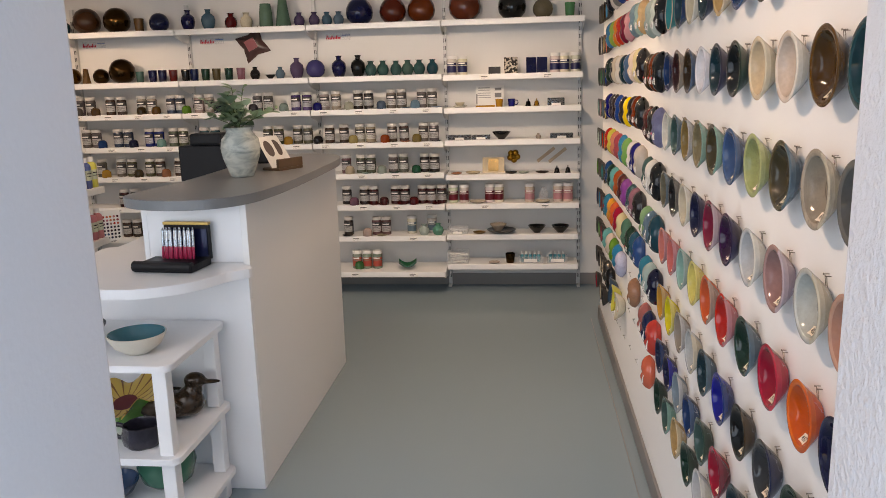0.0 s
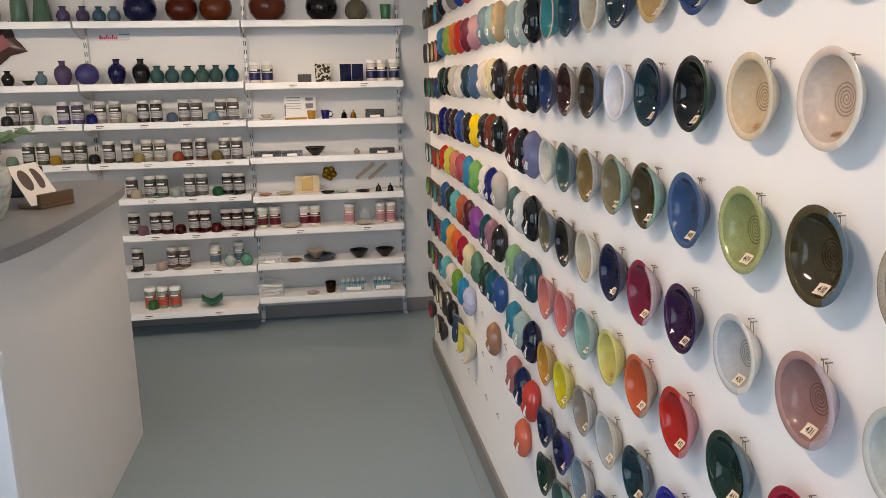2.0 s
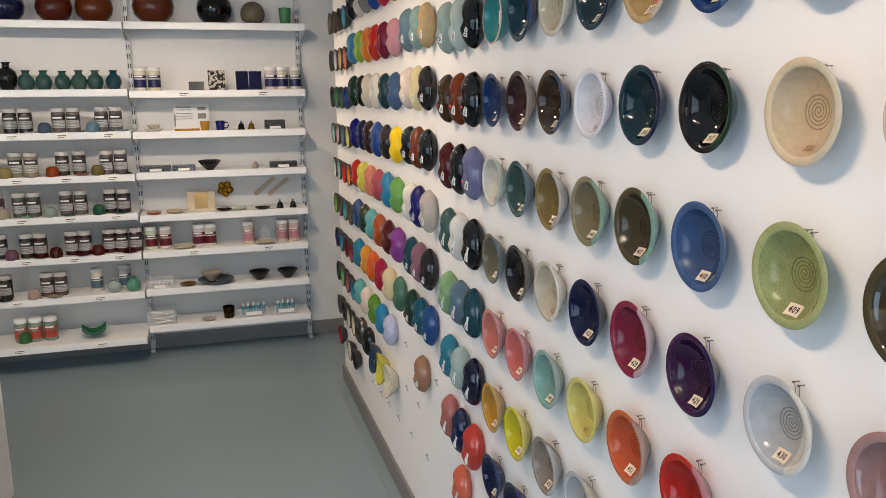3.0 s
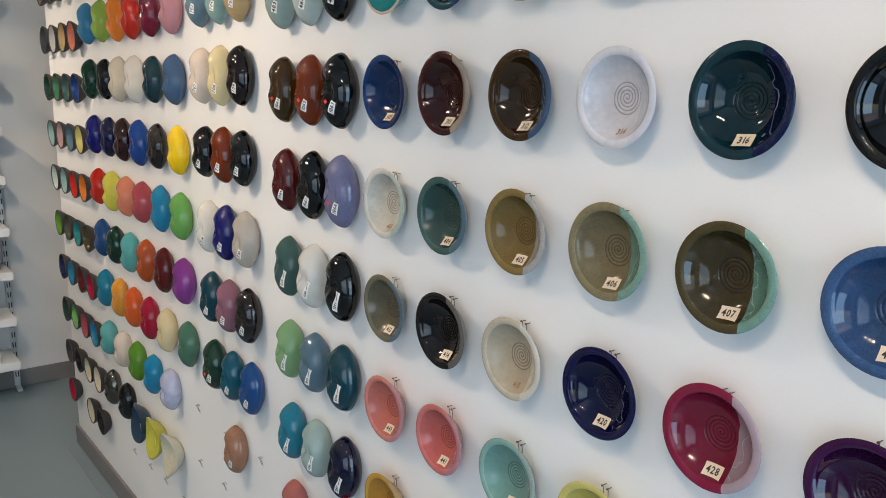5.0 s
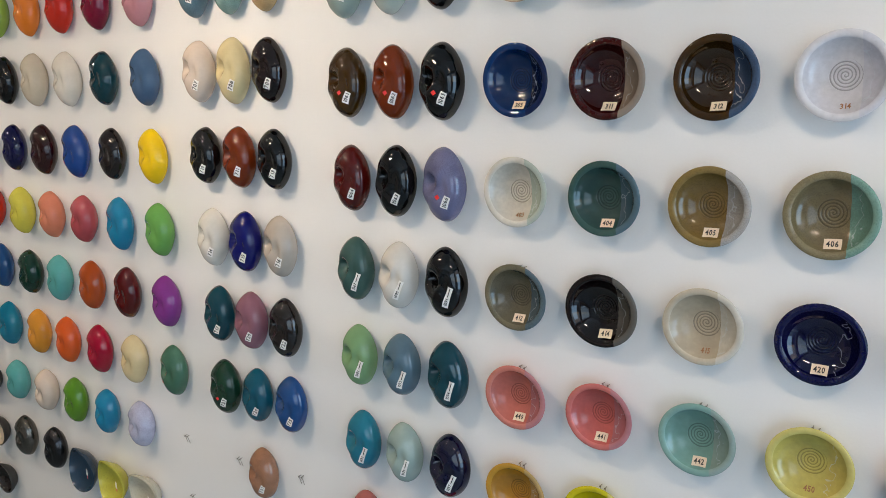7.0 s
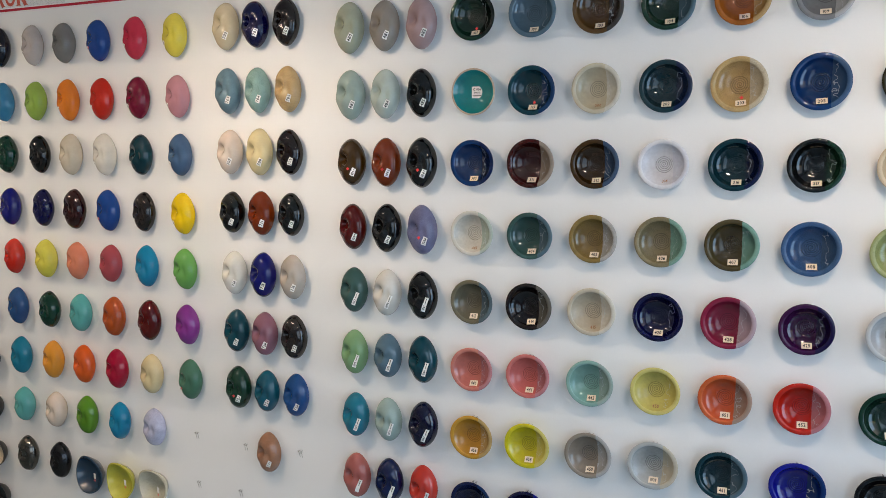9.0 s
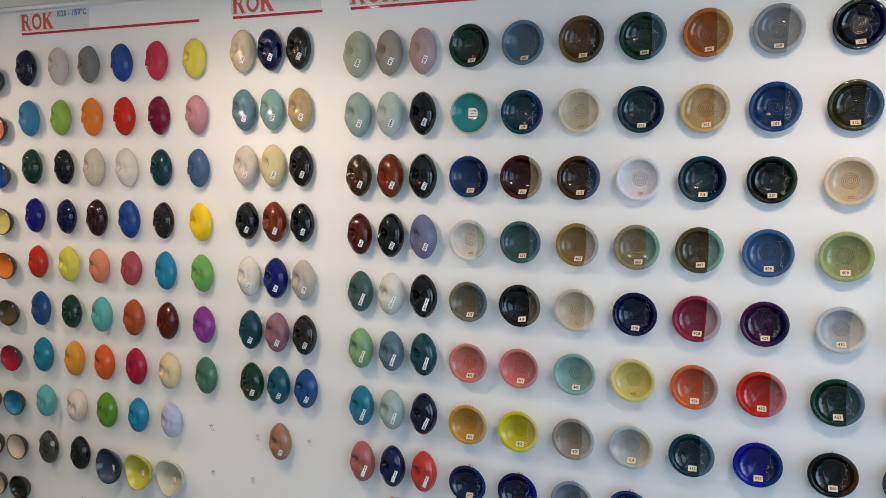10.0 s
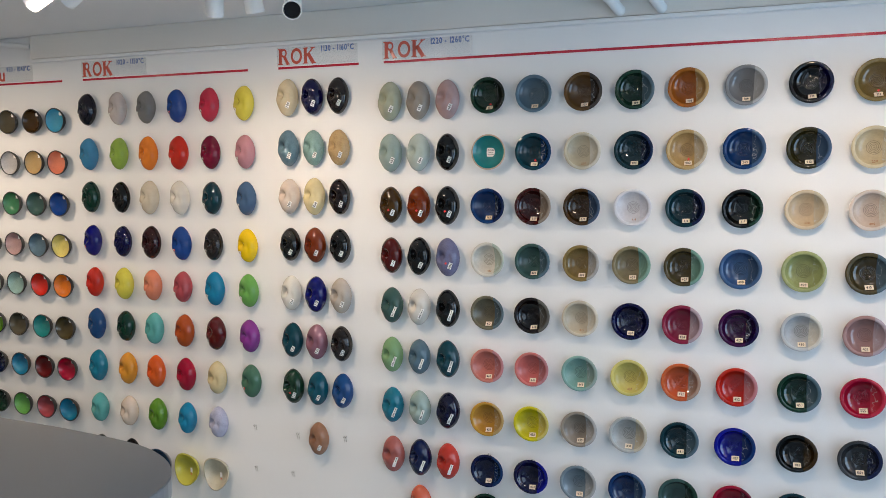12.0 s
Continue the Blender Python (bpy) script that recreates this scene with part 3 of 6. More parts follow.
# the shallow turquoise dish with its typed label
dish = place("sample_dish", finish(lathe([(0, 0.0), (0.036, 0.0), (0.044, 0.008), (0.0545, 0.026), (0.056, 0.029), (0.053, 0.0295), (0.047, 0.022), (0.038, 0.0115), (0, 0.0085)], 44), "sample_dish", True), POTGLAZE,
             hung(BOWL_Y[0], BOWL_Z[1], 0.0005), colour=colour("turq"))
tagged(dish, "shallow turquoise dish with a bare clay rim on the wall", "dish")
part("rim", lathe([(0.0527, 0.0292), (0.0562, 0.0288), (0.0568, 0.0300), (0.0545, 0.0312), (0.0525, 0.0305)], 44), BISCUIT, dish, "bare beige clay rim", True)
part("sticker", block(-0.011, 0.017, -0.014, 0.014, 0.0092, 0.0098), PAPER, dish, "white typed label")
for txt, yy, sz in (("C 036", 0.007, 0.0075), ("1040°C", -0.001, 0.005)):
    place("typing", lettering(txt, sz), INK, Matrix.Translation((0.003, yy, 0.0101)), dish)
part("typing", block(-0.008, 0.014, -0.0095, -0.0075, 0.0098, 0.0101), INK, dish)

# pinched pebbles
PEB_A, PEB_B, PEB_H, PEB_BACK = 0.0420, 0.0630, 0.0345, 0.0165


def pebble_height(x, y, kind):
    """Height of the glazed face over the girth line."""
    a = PEB_A * (1 - 0.13 * (y / PEB_B) ** 2)
    rho = math.sqrt(min(1.0, (x / a) ** 2 + (y / PEB_B) ** 2))
    h = PEB_H * max(0.0, 1 - rho ** 2.7) ** 0.56
    # a deep thumb dent near the edge, a bold fold sweeping down past it, and a slack hollow below the fold
    px, py = (-0.0180, 0.008) if kind == 0 else (-0.0165, 0.009)
    along = (x - px) * 0.26 + (y - py) * 0.966
    across = (x - px) * 0.966 - (y - py) * 0.26
    keep = min(1, h / 0.010)
    # a thumb dent, the saddle that the pinch leaves across the crest, a fold beyond it and a slack hollow below
    deep, saddle, fold = (0.0120, 0.0105, 0.0022) if kind == 0 else (0.0150, 0.0105, 0.0036)
    h -= deep * math.exp(-(across / 0.0105) ** 2 - (along / 0.0125) ** 2) * keep
    h -= saddle * math.exp(-((across - 0.007) / 0.0215) ** 2 - ((along + 0.003) / 0.0135) ** 2) * keep
    sweep = across - 0.0195 - 5.0 * along * abs(along)
    h += fold * math.exp(-(sweep / 0.0056) ** 2 - ((along + 0.003) / 0.027) ** 2) * keep
    h -= 0.0040 * math.exp(-((across - 0.0325 + along * 0.30) / 0.0075) ** 2 - ((along + 0.004) / 0.022) ** 2) * keep
    h -= 0.0030 * math.exp(-((across - 0.002) / 0.012) ** 2 - ((along + 0.040) / 0.013) ** 2) * keep
    return max(h, 0.0)


def pebble_mesh(kind):
    bm, seg = bmesh.new(), 56
    steps = [(0.66, 0.0), (0.72, 0.0012), (0.80, 0.005), (0.90, 0.0095), (0.965, 0.0135)] + [(math.cos(k / 22 * math.pi / 2), PEB_BACK) for k in range(23)]
    last = None
    for k, (rho, low) in enumerate(steps):
        front = k >= 5
        if rho < 1e-3:
            ring = [bm.verts.new((0, 0, low + pebble_height(0, 0, kind)))]
        else:
            ring = []
            for i in range(seg):
                t = 2 * math.pi * i / seg
                y = PEB_B * rho * math.sin(t)
                x = PEB_A * (1 - 0.13 * (y / PEB_B) ** 2) * rho * math.cos(t)
                notch = 1 - (0.085 if kind == 0 else 0.10) * math.exp(-((t - math.pi * 0.91) / 0.30) ** 2) * rho ** 4
                ring.append(bm.verts.new((x * notch, y, low + (pebble_height(x, y, kind) if front else 0))))
        if last:
            for i in range(seg):
                vs = list(dict.fromkeys((last[i], last[(i + 1) % seg], ring[(i + 1) % len(ring)], ring[i % len(ring)])))
                if len(vs) > 2:
                    bm.faces.new(vs).material_index = 1 if k < 2 else 0
        else:
            bm.faces.new(ring).material_index = 1
        last = ring
    me = finish(bm, "pebble_sample", True)
    me.materials.append(DOMEGLAZE)
    me.materials.append(BISCUIT)
    return me


PEBBLES = [pebble_mesh(0), pebble_mesh(1)]
DRAPE = [lambda x, y, l, k=k: (x, y, PEB_BACK + pebble_height(x, y, k) + l) for k in (0, 1)]
small_tag = patch(0.0105, 0.0155, -0.020, -0.0265, -0.5, DRAPE[0], 0.0006)
short_tag = patch(0.0112, 0.0215, 0.0165, -0.026, -0.42, DRAPE[1], 0.0006)
long_tag = patch(0.0098, 0.039, 0.0180, -0.019, -0.36, DRAPE[1], 0.0006, 3, 9)
for t in (small_tag, short_tag, long_tag):
    t.materials.append(PAPER)
small_ink = patch(0.005, 0.007, -0.020, -0.0265, -0.5, DRAPE[0], 0.001, 2, 2)
small_ink.materials.append(INK)
long_ink = patch(0.0016, 0.016, 0.0213, -0.0105, -0.36, DRAPE[1], 0.001, 2, 6)
long_ink.materials.append(INK)
dots = [patch(0.0065, 0.0065, -0.013, -0.0225, 0.6, DRAPE[0], 0.0007, 2, 2), patch(0.0065, 0.0065, 0.004, -0.017, 0.6, DRAPE[1], 0.0007, 2, 2)]
for t in dots:
    t.materials.append(REDDOT)


def pebble(y, z, name, kind, number="", dot=False, tag=None):
    m = hung(y, z, 0.0006, random.uniform(-3, 3), 0)
    k = random.uniform(0.96, 1.03)
    ob = place("pebble_sample", PEBBLES[kind], m=m @ Matrix.Diagonal((k, k * random.uniform(0.98, 1.02), random.uniform(0.92, 1.06), 1)), colour=hsv_jitter(colour(name)))
    tagged(ob, f"pinched egg-shaped sample in glossy {name} glaze on the wall", "glaze sample", "pinched glaze samples")
    ob["stipple"] = 1.0 if name in ("speck", "lav", "tan2", "terra2", "sageb", "slateb") else 0.0
    place("sticker", tag, parent=ob, label="white number sticker")
    if tag is small_tag:
        place("print", small_ink, parent=ob)
    elif tag is short_tag and number:
        place("number", draped_text(number, 0.0105 if len(number) < 4 else 0.0088, 0.0165, -0.026, math.pi / 2 - 0.42, DRAPE[1], 0.0011, INK), parent=ob, label=f"printed number {number}")
    elif tag is long_tag:
        if number:
            place("number", draped_text(number, 0.0070, 0.0150, -0.0272, math.pi / 2 - 0.36, DRAPE[1], 0.0011, INK), parent=ob, label=f"printed number {number}")
        place("print", long_ink, parent=ob)
    if dot:
        place("red_dot", dots[kind], parent=ob, label="round red sticker")


def pebble_block(ys, zs, rows, kind, tag_for):
    for r, (z, row) in enumerate(zip(zs, rows)):
        for y, spec in zip(ys, row.split()):
            if spec != "-":
                f = spec.split(",")
                pebble(y, z, f[0], kind, f[1] if len(f) > 1 else "", len(f) > 2, tag_for(r))
pebble_block((3.987, 3.837, 3.697, 3.554, 3.409, 3.258), (1.827, 1.653, 1.484, 1.311, 1.144, 0.974, 0.803, 0.630), (
    "night blush2 grey2 blue3,,d cherry yel2", "sky lime orange red wine rose", "pine black bone white dteal steel",
    "royal2,,d navy cocoa blue3,,d char2 yellow", "red lemon salmon brick cyan green", "blue4 pine aqua rust2 dred purple",
    "cyan2 mustard2 tanger crimson cream sagegr,,d", "aqua blush leaf cyan speck -"), 0, lambda r: small_tag)
pebble_block((3.075, 2.975, 2.875), (1.840, 1.663, 1.493, 1.321, 1.145, 0.973, 0.802, 0.616), (
    "ivory,700 navy,701 char2,702", "slateb,703 sageb,704 tan2,705", "blush,707 cream,708 coffee,709", "black,710 rustb,711 ink3,713", "white,714 deepblue,715 greige,716",
    "teal,717 mauve,720 char2,722", "dgreen,723,d tealblue,724 blue4,725", "- terra2,731 -"), 1, lambda r: short_tag)
pebble_block((2.679, 2.577, 2.474), (1.813, 1.642, 1.467, 1.295, 1.123, 0.951, 0.773, 0.597, 0.436), (
    "sagebe,480 taupe3,481 rosey,482", "celadon,483 pale,484 black,485", "bronze,1061,d rustb,1062,d ink3,1063,d", "rust,1064 ink3,1065 lav,1066,d", "sage,1067 white,1090 black,1091",
    "mint2,1092 slate,1093 teal,1094", "tealb,1095 celadon,1096 navy2,1097", "coral2, deep, red2,", "- coral, -"), 1, lambda r: short_tag if r < 4 else long_tag)

# raku dishes with smoked rims, the metallic pebbles and three hand-formed dishes at the foot of the wall
raku_out = finish(lathe([(0, 0.0), (0.024, 0.0), (0.034, 0.006), (0.046, 0.022), (0.0495, 0.031), (0.0485, 0.0335), (0.046, 0.033), (0.0455, 0.031)], 36), "raku_dish", True)
raku_out.materials.append(RAKUCLAY)
raku_in = finish(lathe([(0.0455, 0.0312), (0.0425, 0.024), (0.034, 0.0125), (0.02, 0.0075), (0, 0.0065)], 36), "glaze", True)
raku_in.materials.append(RAKUGLAZE)
raku_tag = finish(block(0.006, 0.021, 0.020, 0.032, 0.0128, 0.0132), "sticker")
raku_tag.materials.append(PAPER)
RAKU = ("smoke umber2 bronze sky2", "ash lgrey sand salmon", "dgreen green2 sage blue3", "sageb rosey slate butter", "pale sageb red orange", "leaf umber2 turq olive", "deep cyan dred2 crimson",
        "dgreen leaf2 brick cyan", "ash coffee bone bone", "crimson - bone coffee")
for z, row in zip((1.79, 1.622, 1.455, 1.286, 1.122, 0.947, 0.776, 0.605, 0.433, 0.272), RAKU):
    for y, nm in zip((4.535, 4.405, 4.272, 4.148), row.split()):
        if nm != "-":
            ob = place("raku_dish", raku_out, m=hung(y, z, 0.0005, random.uniform(-180, 180) * 0, random.uniform(0, 3)))
            tagged(ob, f"small {nm.rstrip('23')} raku dish with a smoked black rim", "dish", "raku dishes")
            place("glaze", raku_in, parent=ob, colour=hsv_jitter(colour(nm)), label="crackled glossy glaze")
            place("sticker", raku_tag, parent=ob, label="small white sticker")
for y, nm in ((3.99, "smoke"), (3.835, "ash")):
    ob = place("pebble_sample", PEBBLES[0].copy(), m=hung(y, 0.452, 0.0006), colour=colour(nm))
    ob.data.materials[0] = METALLIC
    tagged(ob, "pinched sample in dark mirror-bright metallic glaze", "glaze sample", "pinched glaze samples")
for y, nm in ((3.688, "steel2"), (3.555, "lemon2"), (3.417, "bone2")):
    bm = lathe([(0, 0.0), (0.026, 0.0), (0.040, 0.010), (0.056, 0.034), (0.058, 0.040), (0.054, 0.042), (0.044, 0.026), (0.028, 0.0125), (0, 0.009)], 40, (1.0, 1.12))
    for v in bm.verts:
        r = math.hypot(v.co.x, v.co.y)
        v.co.z += 0.006 * math.sin(2 * math.atan2(v.co.y, v.co.x) + y * 5) * (r / 0.058) ** 2
        v.co.x *= 1 + 0.10 * (v.co.y / 0.06)
    ob = place("oval_dish", finish(bm, "oval_dish", True), POTGLAZE, hung(y, 0.432, 0.0005), colour=colour(nm))
    tagged(ob, f"hand-formed oval dish in {nm.rstrip('2')} glaze on the wall", "dish", "hand-formed dishes")
    part("sticker", block(0.026, 0.038, -0.012, 0.006, 0.0262, 0.0268), PAPER, ob, "white sticker", m=pose(0, 0, 0, 0, -18, 0))
    part("red_dot", block(0.029, 0.035, -0.021, -0.015, 0.0262, 0.0268), REDDOT, ob, "round red sticker", m=pose(0, 0, 0, 0, -18, 0))
# bare nails left in the wall
for y, z in ((3.26, 0.47), (3.26, 0.63), (3.075, 0.62), (3.10, 0.47), (2.88, 0.63), (3.4, 0.30), (3.56, 0.29), (3.7, 0.28), (3.86, 0.27), (3.2, 0.32), (3.0, 0.33)):
    place("nail", nail_mesh, m=hung(y, z, 0.0, 0, 10), parent=sample_wall)
    place("nail", nail_mesh, m=hung(y - 0.008, z, 0.0, 0, 10), parent=sample_wall)

# ---------------------------------------------------------------- headings on the wall
def on_wall(y, z, out):
    return hung(y, z, out)


def heading(y0, y1, word_w, temps, word=""):
    zl = 1.946
    line = part("heading_line", block(-(y0 - y1) / 2, (y0 - y1) / 2, -0.004, 0.004, 0, 0.0008), REDVINYL, None, m=on_wall((y0 + y1) / 2, zl, 0.0002))
    tagged(line, "glossy red vinyl stripe under a wall heading", "vinyl stripe", "wall headings")
    film = part("heading_film", block(-0.16, 0.16, -0.032, 0.032, 0, 0.0004), FILM, None, m=on_wall(y0 - 0.155, 1.985, 0.0002))
    tagged(film, "clear adhesive film carrying a red and blue heading", "sticker", "wall headings")
    if word:
        place("word", lettering(word, 0.07), ORANGEVINYL, Matrix.Translation((-0.075, 0, 0.0008)), film, label=f"red word {word}")
    else:
        for k in range(3):
            x = -0.155 + k * 0.051
            bm = block(x + 0.004, x + 0.0155, -0.027, 0.027, 0.0004, 0.0012)
            if k != 1:
                for yy in (-0.026, 0.026):
                    block(x, x + 0.0195, yy - 0.0016, yy + 0.0016, 0.0005, 0.0013, bm=bm)
            if k == 0:
                lathe_ring(bm, x + 0.0235, 0.0125, 0.0085, 0.0152)
                join(bm, block(-0.0055, 0.0055, -0.0165, 0.0165, 0.0004, 0.0012), Matrix.Translation((x + 0.033, -0.013, 0)) @ pose(0, 0, 0, 0, 0, 27))
                block(x + 0.036, x + 0.049, -0.0276, -0.0244, 0.0005, 0.0013, bm=bm)
            elif k == 1:
                bm.clear()
                lathe_ring(bm, x + 0.024, 0, 0.0175, 0.0275)
            else:
                join(bm, block(-0.0022, 0.0022, -0.020, 0.020, 0.0004, 0.0012), Matrix.Translation((x + 0.026, 0.011, 0)) @ pose(0, 0, 0, 0, 0, -42))
                join(bm, block(-0.0065, 0.0065, -0.021, 0.021, 0.0004, 0.0012), Matrix.Translation((x + 0.030, -0.009, 0)) @ pose(0, 0, 0, 0, 0, 33))
                for x0, yy in ((0.030, 0.026), (0.033, -0.026)):
                    block(x + x0, x + x0 + 0.018, yy - 0.0016, yy + 0.0016, 0.0005, 0.0013, bm=bm)
            part("mark", bm, ORANGEVINYL, film, "red logo mark")
    place("temperature", lettering(temps, 0.027, narrow=0.78), BLUEVINYL, Matrix.Translation((0.082, 0.021, 0.0008)), film, label=f"blue printed {temps}")


def lathe_ring(bm, cx, cy, r0, r1):
    own = lathe([(r0, 0.0004), (r1, 0.0004), (r1, 0.0012), (r0, 0.0012), (r0, 0.0004)], 28)
    for v in own.verts:
        v.co.x = v.co.x * 0.82 + cx
        v.co.y += cy
    return join(bm, own)


heading(4.60, 4.13, 0.1, "950 - 1040°C", "Raku")
heading(4.022, 3.25, 0.15, "1020 - 1150°C")
heading(3.122, 2.803, 0.15, "1130 - 1160°C")
heading(2.709, 0.86, 0.15, "1220 - 1260°C")

# ---------------------------------------------------------------- shelving on the back wall
SHELF_Z = (1.840, 1.499, 1.281, 1.055, 0.845, 0.627, 0.408, 0.203)
BAY_Z = (1.840, 1.489, 1.275, 1.059, 0.828, 0.628, 0.415, 0.205)
BAY_END = (-0.062, -0.071, -0.079, -0.085, -0.087, -0.090, -0.094, -0.094)
UPRIGHTS = (-0.082, -0.995, -1.900, -2.810, -3.660)
FRONT, REAR = 5.213, 5.452


slot_mesh = finish(block(-0.0022, 0.0022, -0.001, 0.001, -0.013, 0.013), "slot")
slot_mesh.materials.append(SLOT)


def upright(x):
    ob = part("shelf_upright", block(x - 0.0125, x + 0.0125, 5.432, 5.459, 0.012, 2.02, 0.002), STEEL, None)
    tagged(ob, "slotted white steel shelf upright on the wall", "shelf upright", "shelf uprights")
    for k in range(38):
        for dx in (-0.0055, 0.0055):
            place("slot", slot_mesh, None, Matrix.Translation((x + dx, 5.4315, 0.073 + k * 0.05)), ob)
    part("foot", block(x - 0.012, x + 0.012, 5.38, 5.432, 0.0, 0.014, 0.002), STEEL, ob)
    return ob


for x in UPRIGHTS:
    upright(x)


def shelf_board(x0, x1, z, front, tags):
    ob = empty("wall_shelf", pose((x0 + x1) / 2, 0, z), "white metal wall shelf with a raised front lip", "shelf", "wall shelves")
    w = (x1 - x0) / 2 - 0.004
    part("board", block(-w, w, front + 0.002, REAR - 0.022, -0.022, 0.0, 0.002), SHELF, ob)
    part("front_lip", block(-w, w, front - 0.006, front + 0.0015, -0.036, 0.002, 0.003), SHELF, ob)
    for s in (-1, 1):
        part("bracket", slab([(front + 0.03, -0.05), (front + 0.01, -0.026), (REAR - 0.022, -0.026), (REAR - 0.022, -0.085), (REAR - 0.06, -0.085)], -0.0015, 0.0015), SHELF, ob,
             m=Matrix(((0, 0, 1, s * (w - 0.004)), (1, 0, 0, 0), (0, 1, 0, 0), (0, 0, 0, 1))))
    for k, u in enumerate(tags):
        t = part("price_tag", block(u * w * 2 - w - 0.032, u * w * 2 - w + 0.032, front - 0.0085, front - 0.0062, -0.033, -0.006), PAPER, ob, "white printed price tag")
        part("print", block(u * w * 2 - w - 0.024, u * w * 2 - w + 0.02, front - 0.0089, front - 0.0083, -0.016, -0.012), INK, t)
        part("print", block(u * w * 2 - w - 0.024, u * w * 2 - w + 0.008, front - 0.0089, front - 0.0083, -0.025, -0.0225), INK, t)
    return ob


for b in range(4):
    for k, z in enumerate(SHELF_Z):
        front, zz = FRONT, (BAY_Z[k] if b == 0 else z)
        if b > 0 and k == 7:
            front, zz = 5.13, 0.172
        tags = () if (b == 0 and k not in (1, 5)) or (b > 0 and k < 2) else ((0.1, 0.37, 0.63, 0.88) if b > 0 and k < 6 else (0.3, 0.75))
        shelf_board(UPRIGHTS[b + 1], UPRIGHTS[b] if b else BAY_END[k], zz, front, tags)

# red script headings on the wall over the second shelf
for x in (-3.580, -2.701, -1.791):
    ob = part("wall_heading", block(-0.055, 0.12, -0.022, 0.022, 0, 0.0006), FILM, None, m=pose(x + 0.02, 5.4596, 1.772, 90, 0, 0))
    tagged(ob, "clear film with a red script logo and blue print", "sticker", "script headings")
    bm = bmesh.new()
    for k in range(9):
        h = 0.026 if k in (0, 3, 6) else 0.014
        join(bm, block(-0.0042, 0.0042, 0, h, 0.0006, 0.0014), Matrix.Translation((-0.05 + k * 0.0115, -0.015, 0)) @ pose(0, 0, 0, 0, 0, -12))
    part("mark", bm, REDVINYL, ob, "red script logo strokes")
    part("print", block(0.058, 0.115, 0.008, 0.013, 0.0006, 0.001), BLUEVINYL, ob)

# ---------------------------------------------------------------- pots
JAR = [(0, 0), (0.030, 0), (0.0335, 0.003), (0.0335, 0.097), (0.030, 0.104), (0.028, 0.106), (0, 0.106)]
jar_mesh = finish(lathe(JAR, 24), "glaze_jar", True)
jar_mesh.materials.append(JARGLASS)
lid_mesh = finish(lathe([(0.0275, 0.105), (0.0325, 0.105), (0.033, 0.107), (0.033, 0.124), (0.031, 0.126), (0, 0.126)], 24), "lid", True)
lid_mesh.materials.append(LID)
wlid_mesh = lid_mesh.copy()
wlid_mesh.materials[0] = WHITELID


def wrap(r, z0, z1, a0, a1, n=10):
    bm = bmesh.new()
    vs = [[bm.verts.new((r * math.cos(radians(a0 + (a1 - a0) * i / n)), r * math.sin(radians(a0 + (a1 - a0) * i / n)), z)) for i in range(n + 1)] for z in (z0, z1)]
    for i in range(n):
        bm.faces.new((vs[0][i], vs[0][i + 1], vs[1][i + 1], vs[1][i]))
    return bm


dark_band = finish(wrap(0.0338, 0.062, 0.090, 200, 340), "label", True)
dark_band.materials.append(surface("jar_label_dark", (0.035, 0.033, 0.036), 0.5, grain=120, vary=0.3))
white_band = finish(wrap(0.0340, 0.072, 0.080, 222, 305), "title", True)
white_band.materials.append(PAPER)
text_band = finish(join(join(wrap(0.0340, 0.052, 0.0555, 215, 300), wrap(0.0340, 0.044, 0.0465, 215, 320)), join(wrap(0.0340, 0.037, 0.0395, 215, 290), wrap(0.0340, 0.030, 0.0325, 215, 325))), "print", True)
text_band.materials.append(surface("small_print", (0.09, 0.085, 0.085), 0.6))
pale_band = finish(wrap(0.0338, 0.024, 0.0618, 200, 340), "sheet", True)
pale_band.materials.append(TINTED)
tint_band = finish(wrap(0.0338, 0.018, 0.060, 195, 345), "label", True)
tint_band.materials.append(TINTED)
top_band = finish(wrap(0.0338, 0.066, 0.082, 195, 345), "band", True)
top_band.materials.append(TINTED)


def jar(x, z, tint, style="dark", y=None, body="greige"):
    ob = place("glaze_jar", jar_mesh, m=pose(x, y or random.uniform(5.275, 5.295), z, 0, 0, random.uniform(-12, 12)), colour=hsv_jitter(colour(tint if style == "dark" else body), 0.1))
    if style == "dark":
        tagged(ob, f"jar of {tint.rstrip('234')} glaze with a dark label on a shelf", "jar", "glaze jars")
        place("lid", lid_mesh, parent=ob, label="grey screw lid")
        place("label", dark_band, parent=ob, label="dark printed label")
        place("title", white_band, parent=ob, label="white title strip")
        sheet = place("sheet", pale_band, parent=ob, colour=tuple(0.55 * v + 0.40 for v in ob.color[:3]) + (1,), label="pale printed lower label")
        place("print", text_band, parent=sheet)
    else:
        tagged(ob, f"white jar with a {tint.rstrip('234')} banded label on a shelf", "jar", "banded jars")
        place("lid", wlid_mesh, parent=ob, label="white screw lid")
        place("label", tint_band, parent=ob, colour=colour(tint), label="coloured label")
        place("band", top_band, parent=ob, colour=colour(tint), label="coloured band")
        place("title", white_band, parent=ob, label="white title strip")


cup_mesh = finish(lathe([(0.031, 0), (0.0325, 0.003), (0.032, 0.030), (0.027, 0.045), (0.017, 0.053), (0, 0.055)], 28), "test_cup", True)
cup_mesh.materials.append(POTGLAZE)
saucer_mesh = finish(lathe([(0, 0), (0.022, 0), (0.038, 0.007), (0.0385, 0.009), (0.022, 0.003), (0, 0.002)], 28), "test_saucer", True)
saucer_mesh.materials.append(POTGLAZE)


